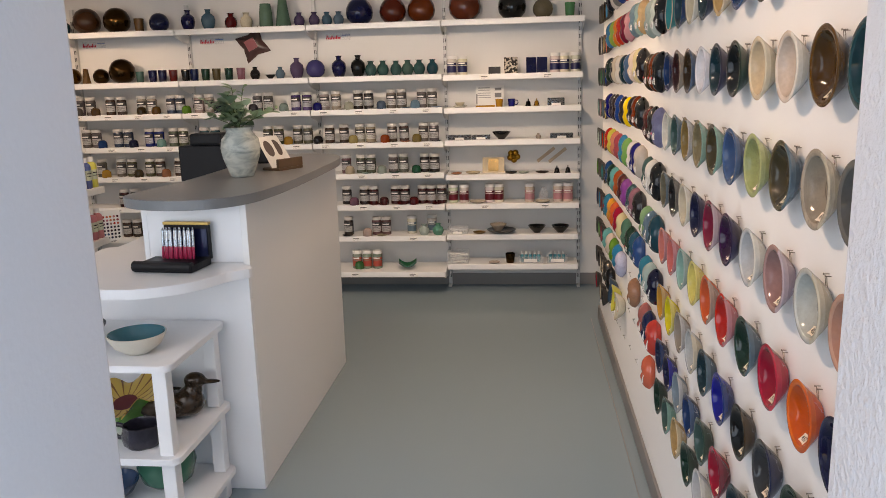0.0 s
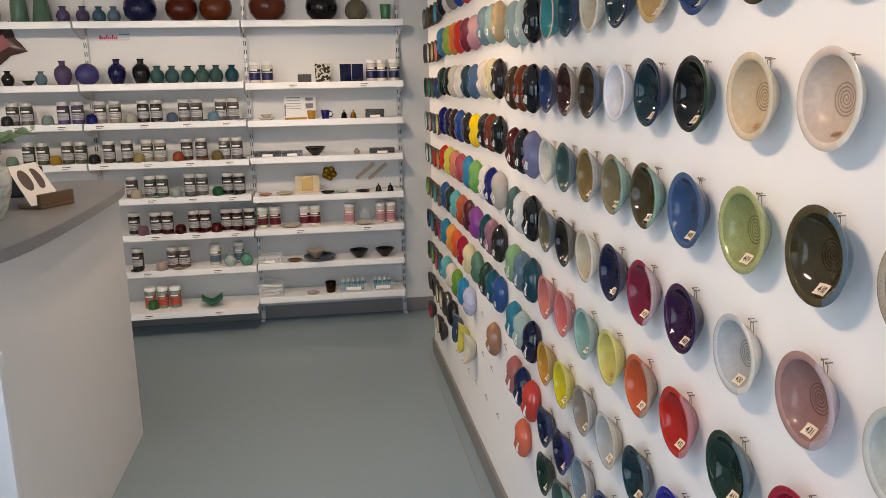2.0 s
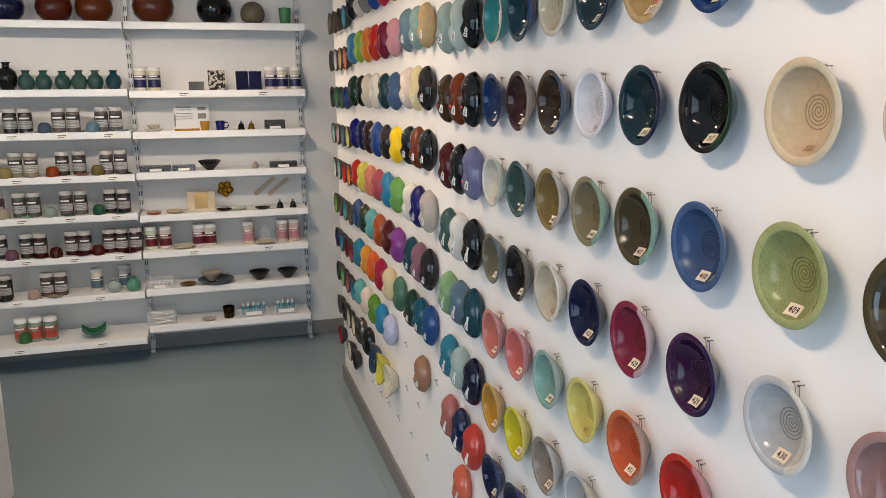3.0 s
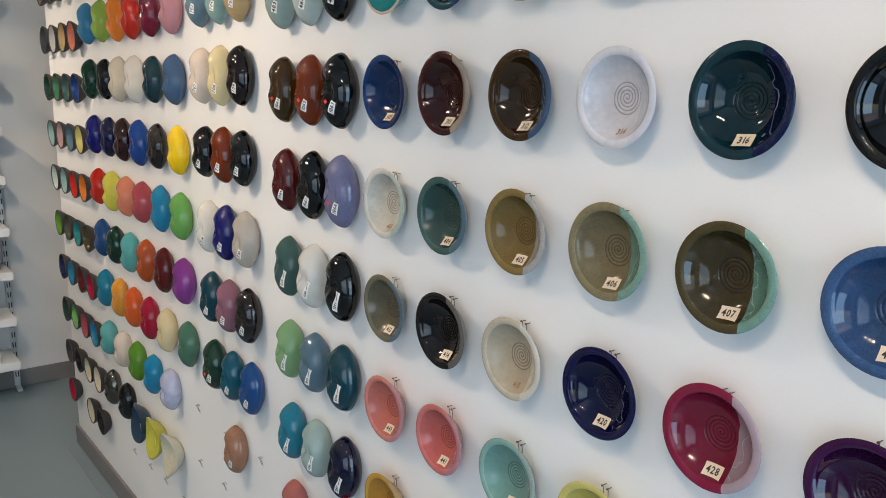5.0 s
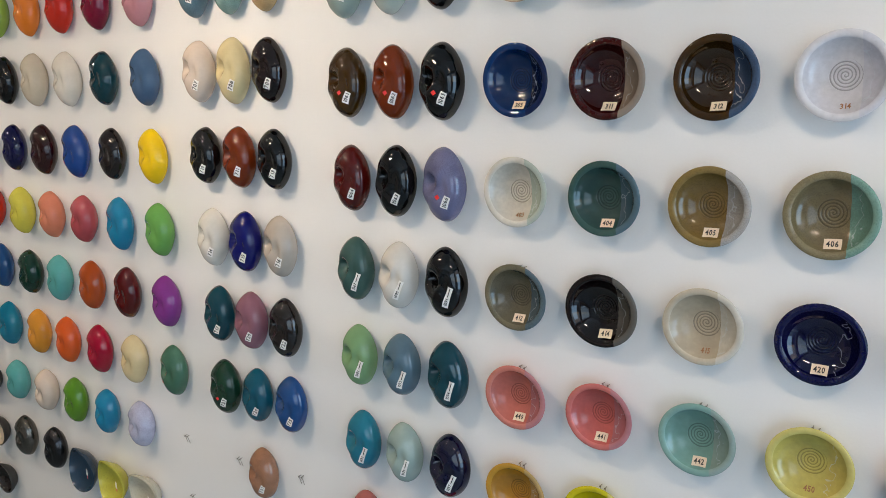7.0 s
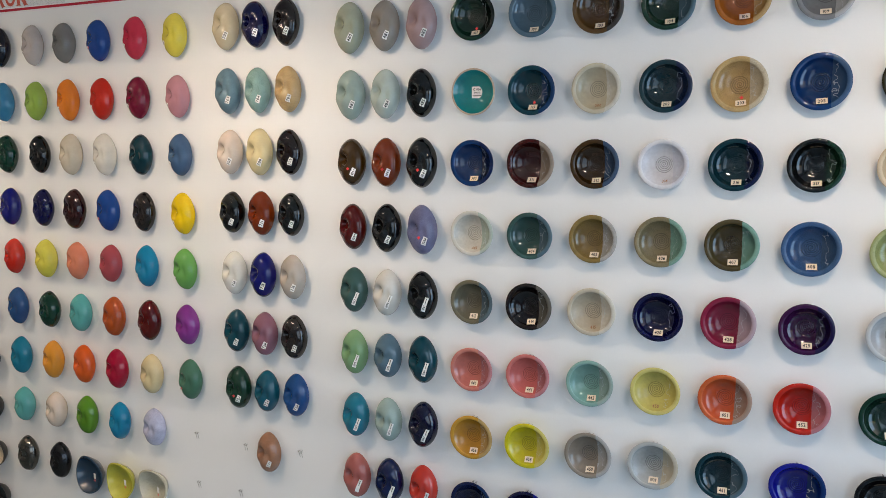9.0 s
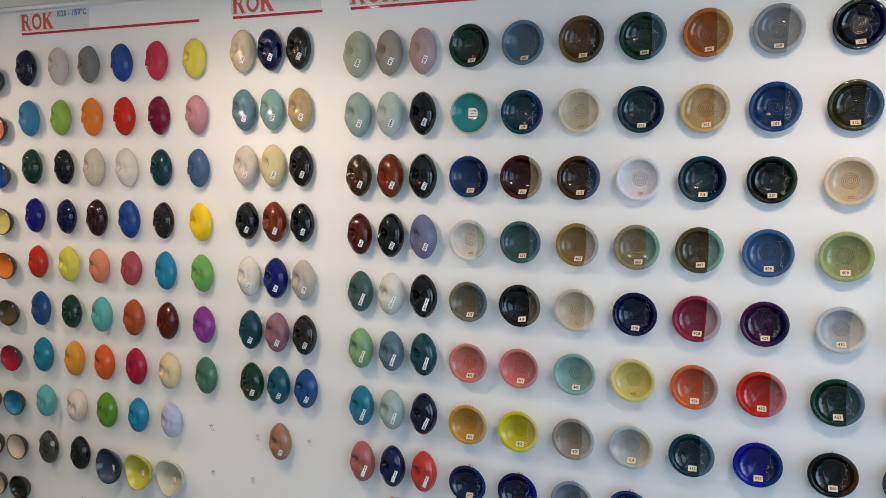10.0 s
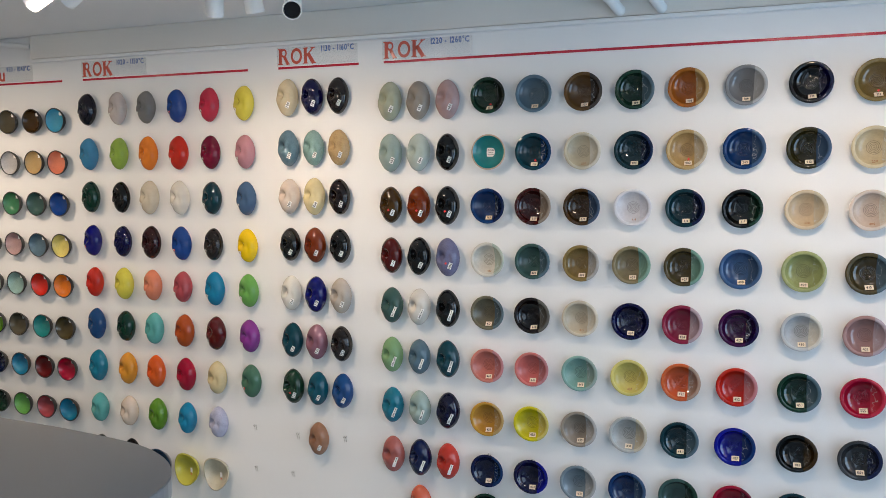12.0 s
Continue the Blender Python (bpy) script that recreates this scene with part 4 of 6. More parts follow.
def test_cup(x, z, tint):
    ob = place("test_cup", cup_mesh, m=pose(x, 5.235, z, 0, 0, random.uniform(0, 90)), colour=tuple(v * 0.62 for v in hsv_jitter(colour(tint), 0.1)[:3]) + (1,))
    tagged(ob, f"upturned {tint.rstrip('234')} glazed test cup on a shelf", "cup", "upturned test cups")


def saucer(x, z, tint):
    ob = place("test_saucer", saucer_mesh, m=pose(x, 5.232, z), colour=hsv_jitter(colour(tint), 0.1))
    tagged(ob, f"small {tint.rstrip('234')} glazed saucer in front of jars", "saucer", "small saucers")
PAIRS = {2: (-3.580, -3.504, -3.360, -3.281, -3.126, -3.051, -2.913, -2.846, -2.709, -2.634, -2.288, -2.210, -2.018, -1.941, -1.818, -1.738, -1.582, -1.510, -1.354, -1.283, -1.144, -1.076),
         3: (-3.560, -3.488, -3.329, -3.253, -3.094, -3.023, -2.913, -2.842, -2.689, -2.611, -2.502, -2.428, -2.234, -2.152, -2.018, -1.945, -1.791, -1.692, -1.582, -1.506, -1.358, -1.275, -1.140, -1.069),
         4: (-3.480, -3.332, -3.249, -3.110, -3.035, -2.897, -2.826, -1.685, -1.582, -1.513, -1.358, -1.287, -1.140, -1.069),
         5: (-3.329, -3.253, -3.102, -3.027, -1.696, -1.570, -1.502, -1.351, -1.283, -1.162, -1.099, -1.027),
         6: (-3.329, -3.253, -3.122, -1.696, -1.494, -1.426)}
TINTS = {2: "greyjar brownjar palejar bluejar palejar greyjar purple3 palejar dusk greyjar greyjar", 3: "greyjar bluejar royal3 greenjar teal3 greyjar moss moss brownjar palejar brownjar greyjar",
         4: "greyjar moss brownjar pinkjar greenjar greyjar dusk", 5: "plumred plumred dusk plumred plumred plumred", 6: "brownjar dusk pinkjar"}
for k, places in PAIRS.items():
    names = TINTS[k].split()
    for i, x in enumerate(places):
        jar(x, SHELF_Z[k], names[(i // 2) % len(names)])
CUPS = {2: "-3.576,smoke -3.448,umber -3.110,bronze -3.003,bronze2 -2.783,leaf -2.556,ash -2.307,ash -2.091,celadon -1.856,royal2 -1.639,bone -1.415,slate -1.185,sky3",
        3: "-3.424,blue3 -3.193,navy -2.988,mint -2.756,sage3 -2.540,slate -2.307,sage3 -2.075,mustard -1.864,coffee -1.620,sand -1.400,rust2 -1.181,ochre",
        4: "-3.420,mustard -3.178,olive -2.976,terra -1.654,bone -1.430,pale -1.192,pine2", 5: "-3.225,olive -1.635,mauve -1.423,dred -1.215,dred2", 6: "-2.984,ink -1.551,bone"}
for k, spec in CUPS.items():
    for s in spec.split():
        x, nm = s.split(",")
        test_cup(float(x), SHELF_Z[k], nm)
for k, spec in {2: "-1.685,taupe -1.476,lgrey -1.249,slate -1.042,slate2", 3: "-1.723,dusk -1.494,taupe -1.260,terra -1.050,char", 4: "-1.532,celadon -1.343,sage -1.080,sage", 5: "-1.494,dred -1.294,dred -1.061,plumred", 6: "-1.692,dusk -1.449,taupe"}.items():
    for s in spec.split():
        x, nm = s.split(",")
        saucer(float(x), SHELF_Z[k], nm)

# turned vases and balls: profile families
FORMS = {
    "ball": [(0, 0), (0.3, 0), (0.62, 0.12), (0.88, 0.42), (0.96, 0.78), (0.90, 1.15), (0.70, 1.50), (0.42, 1.70), (0.18, 1.76), (0.17, 1.70), (0, 1.68)],
    "bottle": [(0, 0), (0.55, 0), (0.66, 0.08), (0.90, 0.62), (1.0, 1.15), (0.90, 1.62), (0.58, 1.90), (0.36, 2.02), (0.33, 2.28), (0.46, 2.48), (0.40, 2.49), (0.27, 2.30), (0, 2.2)],
    "small": [(0, 0), (0.62, 0), (0.72, 0.08), (0.98, 0.60), (1.0, 0.95), (0.82, 1.35), (0.46, 1.58), (0.42, 1.80), (0.60, 1.98), (0.52, 1.98), (0.36, 1.8), (0, 1.7)],
    "cup": [(0, 0), (0.78, 0), (0.82, 0.05), (1.0, 1.9), (0.98, 1.95), (0.92, 1.93), (0.76, 0.12), (0, 0.1)],
    "tall": [(0, 0), (0.95, 0), (1.0, 0.05), (0.92, 2.2), (0.78, 3.3), (0.74, 3.36), (0.68, 3.3), (0, 3.2)],
    "cone": [(0, 0), (0.9, 0), (1.0, 0.08), (0.62, 2.6), (0.5, 3.5), (0.44, 3.55), (0, 3.5)],
    "bowl": [(0, 0), (0.36, 0), (0.40, 0.10), (0.72, 0.42), (1.0, 0.80), (1.0, 0.84), (0.95, 0.84), (0.66, 0.46), (0.3, 0.2), (0, 0.17)],
    "dish": [(0, 0), (0.55, 0), (0.90, 0.16), (1.0, 0.26), (0.97, 0.28), (0.6, 0.10), (0, 0.07)],
    "bell": [(1.0, 0), (1.02, 0.06), (0.80, 0.5), (0.72, 1.2), (0.52, 1.6), (0.16, 1.75), (0.14, 1.95), (0.24, 2.15), (0.1, 2.32), (0, 2.34)],
}
MESHES = {}


def pot(form, x, y, z, r, tint, label, category, group="", lustre=False, tall=1.0):
    key = form + ("m" if lustre else "")
    if key not in MESHES:
        MESHES[key] = finish(lathe([(a, b) for a, b in FORMS[form]], 32), form, True)
        MESHES[key].materials.append(METALLIC if lustre else SHELFGLAZE)
    names = {"ball": "round_vase", "bottle": "bottle_vase", "small": "small_vase", "cup": "tumbler", "tall": "cylinder_vase", "cone": "cone_vase", "bowl": "bowl", "dish": "dish", "bell": "bell"}
    ob = place(names[form], MESHES[key], m=pose(x, y, z, 0, 0, random.uniform(0, 360)) @ Matrix.Diagonal((r, r, r * tall, 1)), colour=hsv_jitter(colour(tint)))
    return tagged(ob, label, category, group)


SHELFGLAZE = glaze("shelf_pot_glaze", speck=0.2, rough=0.12)
for t in SHELFGLAZE.node_tree.nodes:
    if t.type == "TEX_NOISE":
        t.inputs["Scale"].default_value *= 0.06
TOP = "-3.652,bottle,0.036,dteal -3.488,ball,0.098,brown2 -3.269,ball,0.096,bronze -3.110,cup,0.034,umber -2.964,ball,0.07,navy3 -2.756,bottle,0.048,navy -2.611,bottle,0.048,slate3 -2.451,small,0.042,dred -2.342,small,0.042,bone -2.203,tall,0.047,sage4 -2.083,cone,0.054,sage4 -1.972,small,0.037,plum2 -1.868,small,0.037,plum2 -1.780,small,0.036,slate3 -1.700,small,0.036,slate -1.555,ball,0.096,deep2 -1.328,ball,0.094,brown3 -1.136,ball,0.097,rust3 -0.845,ball,0.112,brown4 -0.533,ball,0.098,ink3 -0.331,ball,0.07,mixed -0.156,cup,0.034,green3"
SECOND = "-3.640,ball,0.062,bronze2 -3.540,cone,0.030,umber -3.428,ball,0.058,bronze -3.269,ball,0.094,bronze -3.142,cup,0.028,sage -3.047,cup,0.030,navy -2.976,cup,0.030,navy -2.897,cup,0.030,dred -2.807,cup,0.030,ink -2.744,cup,0.030,deep -2.662,cup,0.030,dgreen -2.583,cup,0.030,olive -2.494,cup,0.030,pine -2.408,cup,0.030,mauve -2.307,small,0.034,char -2.199,bowl,0.036,ink -2.129,small,0.032,slate -2.010,bottle,0.048,plum2 -1.879,ball,0.068,lav2 -1.715,bottle,0.050,navy -1.582,bottle,0.050,ink2 -1.494,small,0.040,teal4 -1.411,small,0.040,teal4 -1.321,small,0.039,teal4 -1.241,small,0.040,sage -1.162,small,0.040,teal4 -1.072,small,0.040,teal"
TALL = {"cup": 1.4, "small": 1.26, "bottle": 1.14}
WORDS = {"ball": "round glazed vase", "bottle": "glazed bottle vase", "small": "little glazed bud vase", "cup": "straight glazed tumbler", "tall": "tall glazed cylinder vase", "cone": "tapering glazed vase", "bowl": "small glazed bowl"}
for spec, z in ((TOP, SHELF_Z[0]), (SECOND, SHELF_Z[1])):
    for s in spec.split():
        x, form, r, tint = s.split(",")
        pot(form, float(x), 5.33, z if float(x) < -0.99 else z + 0.0005, float(r), tint, f"{tint.rstrip('234')} {WORDS[form]} standing on a wall shelf", "vase" if form not in ("cup", "bowl") else form, "pots on the shelves", lustre=tint.startswith("bronze"), tall=TALL.get(form, 1.0))

# ---- the right-hand bay
for x in (-0.938, -0.867, -0.254, -0.192, -0.119):
    jar(x, BAY_Z[1], "navy4", "band", 5.30, "white")
for x, t in ((-0.949, "wine2"), (-0.874, "wine2"), (-0.696, "wine2"), (-0.633, "wine2"), (-0.423, "rose2"), (-0.232, "rose2"), (-0.163, "rose2")):
    jar(x, BAY_Z[5], t, "band", 5.30, "white" if t == "wine2" else "blush")
for x in (-1.639, -1.567, -1.494):
    jar(x, 0.172, "red3", "band", 5.26, "sage5")
jar(-1.249, SHELF_Z[6], "slate", "band", 5.33, "white")
jar(-1.110, SHELF_Z[6], "slate", "band", 5.36, "white")


def slabtile(x, y, z, w, h, tint, lean, label, name="tile", lustre=False):
    bm = block(-w / 2, w / 2, -0.004, 0.004, 0, h, 0.002)
    ob = place(name, finish(bm, name), METALLIC if lustre else SHELFGLAZE, pose(x, y, z, lean, 0, random.uniform(-4, 4)), colour=colour(tint))
    return tagged(ob, label, "tile", "sample tiles")


dappled_tile = slabtile(-0.544, 5.30, BAY_Z[1], 0.09, 0.11, "mixed", -12, "speckled glazed tile leaning on a shelf")
slabtile(-0.408, 5.30, BAY_Z[1], 0.068, 0.105, "navy3", -12, "dark blue glazed tile leaning on a shelf")
slabtile(-0.338, 5.302, BAY_Z[1], 0.068, 0.105, "navy3", -12, "dark blue glazed tile leaning on a shelf")
slabtile(-0.652, 5.27, BAY_Z[1], 0.08, 0.048, "ash", -10, "low dark glazed tile leaning on a shelf")
m, n, p = mat("dappled_glaze")
blot = node(n, "TexNoise", Scale=55.0, Detail=3.0)
n.links.new(node(n, "TexCoord").outputs["Object"], blot.inputs["Vector"])
n.links.new(mix(n, maths(n, "GREATER_THAN", blot.outputs[0], 0.53), (0.03, 0.028, 0.026, 1), (0.50, 0.45, 0.38, 1)), p.inputs["Base Color"])
p.inputs["Roughness"].default_value = 0.12
DAPPLED = m
dappled_tile.data.materials[0] = DAPPLED
gold_tile = slabtile(-0.670, 5.32, BAY_Z[4], 0.15, 0.105, "ivory", -14, "cream tile with gold brushwork leaning on a shelf", "gold_tile")
place("gold_panel", finish(block(-0.035, 0.035, -0.0065, -0.0045, 0.01, 0.095), "gold_panel"), METALLIC, None, gold_tile, colour("sand"), label="gold lustre panel")
card = part("info_card", block(-0.095, 0.095, -0.001, 0.001, 0, 0.14), PAPER, None, m=pose(-0.689, 5.38, BAY_Z[2], -8, 0, 0))
tagged(card, "white printed information card propped on a shelf", "card")
for x, z, w, h in ((-0.04, 0.125, 0.08, 0.006), (-0.04, 0.11, 0.08, 0.004), (-0.04, 0.09, 0.09, 0.003), (-0.04, 0.075, 0.09, 0.003), (-0.04, 0.06, 0.09, 0.003), (0.055, 0.115, 0.045, 0.018), (0.055, 0.075, 0.045, 0.03), (-0.09, 0.05, 0.008, 0.07)):
    part("print", block(x - w / 2, x + w / 2, -0.0016, -0.001, z - h / 2, z + h / 2), GREYINK, card)
pot("bowl", -0.886, 5.27, BAY_Z[2] + 0.006, 0.034, "bone", "little white bowl on a saucer", "bowl")
pot("dish", -0.886, 5.27, BAY_Z[2], 0.05, "white", "white saucer on a shelf", "saucer")
pot("cup", -0.622, 5.26, BAY_Z[2], 0.026, "gold", "amber lustre cup on a shelf", "cup")
slabtile(-0.715, 5.25, BAY_Z[2], 0.13, 0.018, "gold", -60, "flat yellow glazed tile on a shelf")


def mug(x, y, z, r, tint):
    ob = pot("cup", x, y, z, r, tint, "small dark blue glazed mug", "mug")
    part("handle", tube([(0.9, 0, 1.6), (1.5, 0, 1.55), (1.7, 0, 1.0), (1.4, 0, 0.45), (0.85, 0, 0.4)], 0.13, 8), POTGLAZE, ob, smooth=True).color = colour(tint)
    ob.rotation_euler.z = 0


mug(-0.541, 5.27, BAY_Z[2], 0.026, "deepblue")
for x, z, t in ((-0.430, 2, "char"), (-0.375, 2, "gold"), (-0.240, 4, "ash"), (-0.167, 4, "ash")):
    pot("bell", x, 5.26, BAY_Z[z], 0.021, t, f"small {'gold' if t == 'gold' else 'dark'} lustre bell on a shelf", "bell", "little bells", True)


def tray(x, y, z, w, d, h, tint, label):
    ob = empty("display_tray", pose(x, y, z), label, "tray", "display trays")
    bm = block(-w / 2, w / 2, -d / 2, d / 2, 0, 0.004)
    for a in ((-w / 2, w / 2, -d / 2, -d / 2 + 0.003), (-w / 2, w / 2, d / 2 - 0.003, d / 2), (-w / 2, -w / 2 + 0.003, -d / 2, d / 2), (w / 2 - 0.003, w / 2, -d / 2, d / 2)):
        block(*a, 0.004, h, bm=bm)
    part("tray_body", bm, SMOKY if tint != "lgrey" else CLEAR, ob, "see-through plastic tray")
    bm = bmesh.new()
    n = int(w / 0.021)
    for i in range(n):
        ball(0.009, 10, 6, (1, 1.5, 0.8), (-w / 2 + 0.015 + i * 0.021, -0.004, 0.013), bm)
    place("samples", finish(bm, "samples", True), POTGLAZE, None, ob, colour(tint))
    part("tag", block(-0.03, 0.03, -d / 2 - 0.003, -d / 2 - 0.001, 0.003, 0.017), PAPER, ob, "white tag")
    return ob


tray(-0.893, 5.28, BAY_Z[3], 0.16, 0.07, 0.032, "ink", "clear tray of dark glazed beads on a shelf")
tray(-0.748, 5.28, BAY_Z[3], 0.12, 0.07, 0.030, "ink", "clear tray of dark glazed beads on a shelf")
tray(-0.210, 5.28, BAY_Z[3], 0.15, 0.07, 0.032, "char", "clear tray of dark glazed beads on a shelf")
tray(-0.247, 5.27, BAY_Z[2], 0.11, 0.07, 0.05, "bronze", "clear box of small bronze samples on a shelf")
pot("bowl", -0.611, 5.27, BAY_Z[3], 0.062, "black", "wide black glazed bowl on a shelf", "bowl", "black bowls")
pot("small", -0.364, 5.26, BAY_Z[3], 0.018, "taupe", "tiny beige pot on a shelf", "pot")
pot("dish", -0.807, 5.27, BAY_Z[4], 0.052, "ivory", "cream saucer on a shelf", "dish", "little dishes")
pot("dish", -0.548, 5.25, BAY_Z[4], 0.045, "ink", "dark saucer on a shelf", "dish", "little dishes")
pot("dish", -0.463, 5.26, BAY_Z[4], 0.040, "pale", "pale green saucer on a shelf", "dish", "little dishes")
pot("dish", -0.338, 5.25, BAY_Z[4], 0.045, "bronze", "bronze leaf-shaped dish on a shelf", "dish", "little dishes", True)
pot("dish", -0.919, 5.25, BAY_Z[4], 0.04, "terra", "terracotta saucer on a shelf", "dish", "little dishes")
pot("dish", -0.778, 5.26, BAY_Z[5], 0.058, "bone", "white saucer in front of jars", "dish", "little dishes")
pot("dish", -0.338, 5.25, BAY_Z[5], 0.055, "bone", "white saucer under a glass jug", "dish", "little dishes")
jug = place("glass_jug", finish(lathe(FORMS["small"], 28), "glass_jug", True), CLEAR, pose(-0.327, 5.30, BAY_Z[5]) @ Matrix.Diagonal((0.034, 0.034, 0.05, 1)))
tagged(jug, "small clear glass jug on a shelf", "jug")
knot = bmesh.new()
for k in range(5):
    a = 2 * math.pi * k / 5
    ball(0.022, 12, 8, (1, 0.6, 1), (0.026 * math.cos(a), 0, 0.026 * math.sin(a)), knot)
ball(0.018, 12, 8, (1, 0.9, 1), (0, -0.006, 0), knot)
ob = place("gold_flower", finish(knot, "gold_flower", True), METALLIC, pose(-0.533, 5.44, BAY_Z[4] + 0.10, 0, 12, 0), colour=colour("gold"))
tagged(ob, "gold lustre ceramic flower fixed to the wall", "ornament")
for x, dz in ((-0.309, 0.105), (-0.229, 0.10)):
    bar = part("test_stick", block(-0.075, 0.075, -0.006, 0.006, -0.011, 0.011, 0.003), BISCUIT, None, m=pose(x, 5.452, BAY_Z[4] + dz, 0, -38, 0))
    tagged(bar, "speckled clay test stick fixed slantwise to the wall", "test stick", "clay test sticks")
pot("bowl", -0.640, 5.29, BAY_Z[6] + 0.012, 0.058, "taupe2", "grey glazed bowl standing on a dark plate", "bowl")
pot("dish", -0.618, 5.27, BAY_Z[6], 0.10, "ash", "dark oval plate on a shelf", "plate")
for x in (-0.375, -0.214):
    pot("bowl", x, 5.28, BAY_Z[6], 0.060, "black", "black glazed bowl with a pale rim on a shelf", "bowl", "black bowls")
pot("dish", -0.770, 5.26, BAY_Z[6], 0.045, "gold", "gold lustre dish on a shelf", "dish", "little dishes", True)
tray(-0.919, 5.28, BAY_Z[6], 0.14, 0.09, 0.05, "lgrey", "clear box of small bottled samples on a shelf")
pot("small", -1.155, 5.26, SHELF_Z[6], 0.037, "celadon", "pale celadon bud vase on a shelf", "vase", "pots on the shelves")
pot("small", -1.057, 5.26, SHELF_Z[6], 0.039, "mint3", "mint green bud vase on a shelf", "vase", "pots on the shelves")
pot("cup", -0.559, 5.27, BAY_Z[7], 0.034, "bronze", "bronze lustre cup on a low shelf", "cup", "", True)
pot("dish", -0.670, 5.25, BAY_Z[7], 0.04, "greige", "small saucer of clay chips on a low shelf", "dish", "little dishes")
test_cup(-1.620, 0.173, "leaf3")
dishbm = bmesh.new()
bmesh.ops.create_grid(dishbm, x_segments=10, y_segments=10, size=0.062)
for v in dishbm.verts:
    v.co.z = 0.012 + 9.0 * (v.co.x ** 2 * 0.9 + v.co.y ** 2 * 0.5)
bmesh.ops.solidify(dishbm, geom=dishbm.faces[:], thickness=0.006)
ob = place("square_dish", finish(dishbm, "square_dish", True), POTGLAZE, pose(-1.275, 5.23, 0.175, 0, 0, 8), colour=colour("pine2"))
tagged(ob, "square dark green dish with raised corners", "dish")


def bottle_box(x, z, n):
    ob = empty("bottle_box", pose(x, 5.28, z), "clear box of small blue dropper bottles on a shelf", "box", "boxes of bottles")
    w = n * 0.029 + 0.02
    bm = block(-w / 2, w / 2, -0.045, 0.045, 0, 0.003)
    for a in ((-w / 2, w / 2, -0.045, -0.042), (-w / 2, w / 2, 0.042, 0.045), (-w / 2, -w / 2 + 0.003, -0.045, 0.045), (w / 2 - 0.003, w / 2, -0.045, 0.045)):
        block(*a, 0.003, 0.048, bm=bm)
    part("tub", bm, CLEAR, ob, "clear plastic tub")
    part("tag", block(-0.045, 0.045, -0.048, -0.046, 0.012, 0.032), PAPER, ob, "white printed tag")
    for i in range(n):
        bx = -w / 2 + 0.024 + i * 0.029
        b = place("bottle", finish(lathe([(0, 0.004), (0.011, 0.004), (0.0115, 0.052), (0.006, 0.058), (0, 0.058)], 14), "bottle", True), TINTED, Matrix.Translation((bx, 0, 0)), ob, colour("turq2"))
        part("cap", lathe([(0.0065, 0.057), (0.0075, 0.057), (0.0075, 0.075), (0, 0.076)], 12), WHITELID, b, "white cap", True)
bottle_box(-0.419, BAY_Z[7], 5)
bottle_box(-0.236, BAY_Z[7], 4)
bin_ob = empty("sample_bin", pose(-0.923, 5.28, BAY_Z[7]), "clear plastic bin of wrapped clay samples", "bin")
bm = block(-0.075, 0.075, -0.06, 0.06, 0, 0.003)
for a in ((-0.075, 0.075, -0.06, -0.057), (-0.075, 0.075, 0.057, 0.06), (-0.075, -0.072, -0.06, 0.06), (0.072, 0.075, -0.06, 0.06)):
    block(*a, 0.003, 0.085, bm=bm)
part("tub", bm, CLEAR, bin_ob, "clear plastic tub")
for k in range(7):
    part("packet", block(-0.045, 0.045, -0.012, 0.012, -0.004, 0.004, 0.002), PAPER, bin_ob, m=pose(random.uniform(-0.02, 0.02), random.uniform(-0.03, 0.03), 0.012 + k * 0.009, random.uniform(-8, 8), random.uniform(-8, 8), random.uniform(-30, 30)))

# the wrapped packet pinned on the wall
pk = bmesh.new()
bmesh.ops.create_grid(pk, x_segments=14, y_segments=14, size=0.095)
for v in pk.verts:
    r = max(abs(v.co.x), abs(v.co.y)) / 0.095
    v.co.z = 0.030 * (1 - r ** 2) + 0.003 * math.sin(v.co.x * 160 + v.co.y * 90)
    v.co.xy = v.co.xy * (1 - 0.22 * abs(abs(v.co.x) - abs(v.co.y)) / 0.095)
bmesh.ops.solidify(pk, geom=pk.faces[:], thickness=0.004)
packet = part("wrapped_packet", pk, surface("packet_brown", (0.10, 0.05, 0.045), 0.25, grain=60, vary=0.4, bump=0.4), None, smooth=True, m=pose(-2.350, 5.452, 1.738, 90, 0, 0) @ pose(0, 0, 0, 0, 0, 26))
tagged(packet, "shiny dark brown wrapped clay packet on the wall", "packet")
part("print", block(-0.04, 0.035, -0.035, 0.04, 0.0325, 0.034), surface("packet_print", (0.32, 0.06, 0.07), 0.3, grain=30, vary=0.3), packet, "red printed panel")

# ---------------------------------------------------------------- counter
def rounded(pts, steps=7):
    return [(p[0], p[1]) for p in catmull([(x, y, 0) for x, y in pts], steps)]


counter = empty("reception_counter", pose(0, 0, 0), "white shop counter with a raised grey curved top", "counter")
part("front_panel", block(-1.432, -1.408, 2.4975, 3.815, 0.0, 1.060, 0.002), CREAM, counter, "cream laminate front panel")
part("end_panel", block(-1.98, -1.4085, 2.475, 2.497, 0.0, 0.818, 0.002), WHITE, counter, "white laminate end panel")
part("upper_end_panel", block(-1.78, -1.433, 2.520, 2.540, 0.852, 1.060, 0.002), WHITE, counter)
part("back_panel", block(-1.80, -1.78, 2.520, 3.80, 0.852, 1.060, 0.002), WHITE, counter)
part("far_panel", block(-1.78, -1.433, 3.79, 3.812, 0.0, 1.060, 0.002), WHITE, counter)
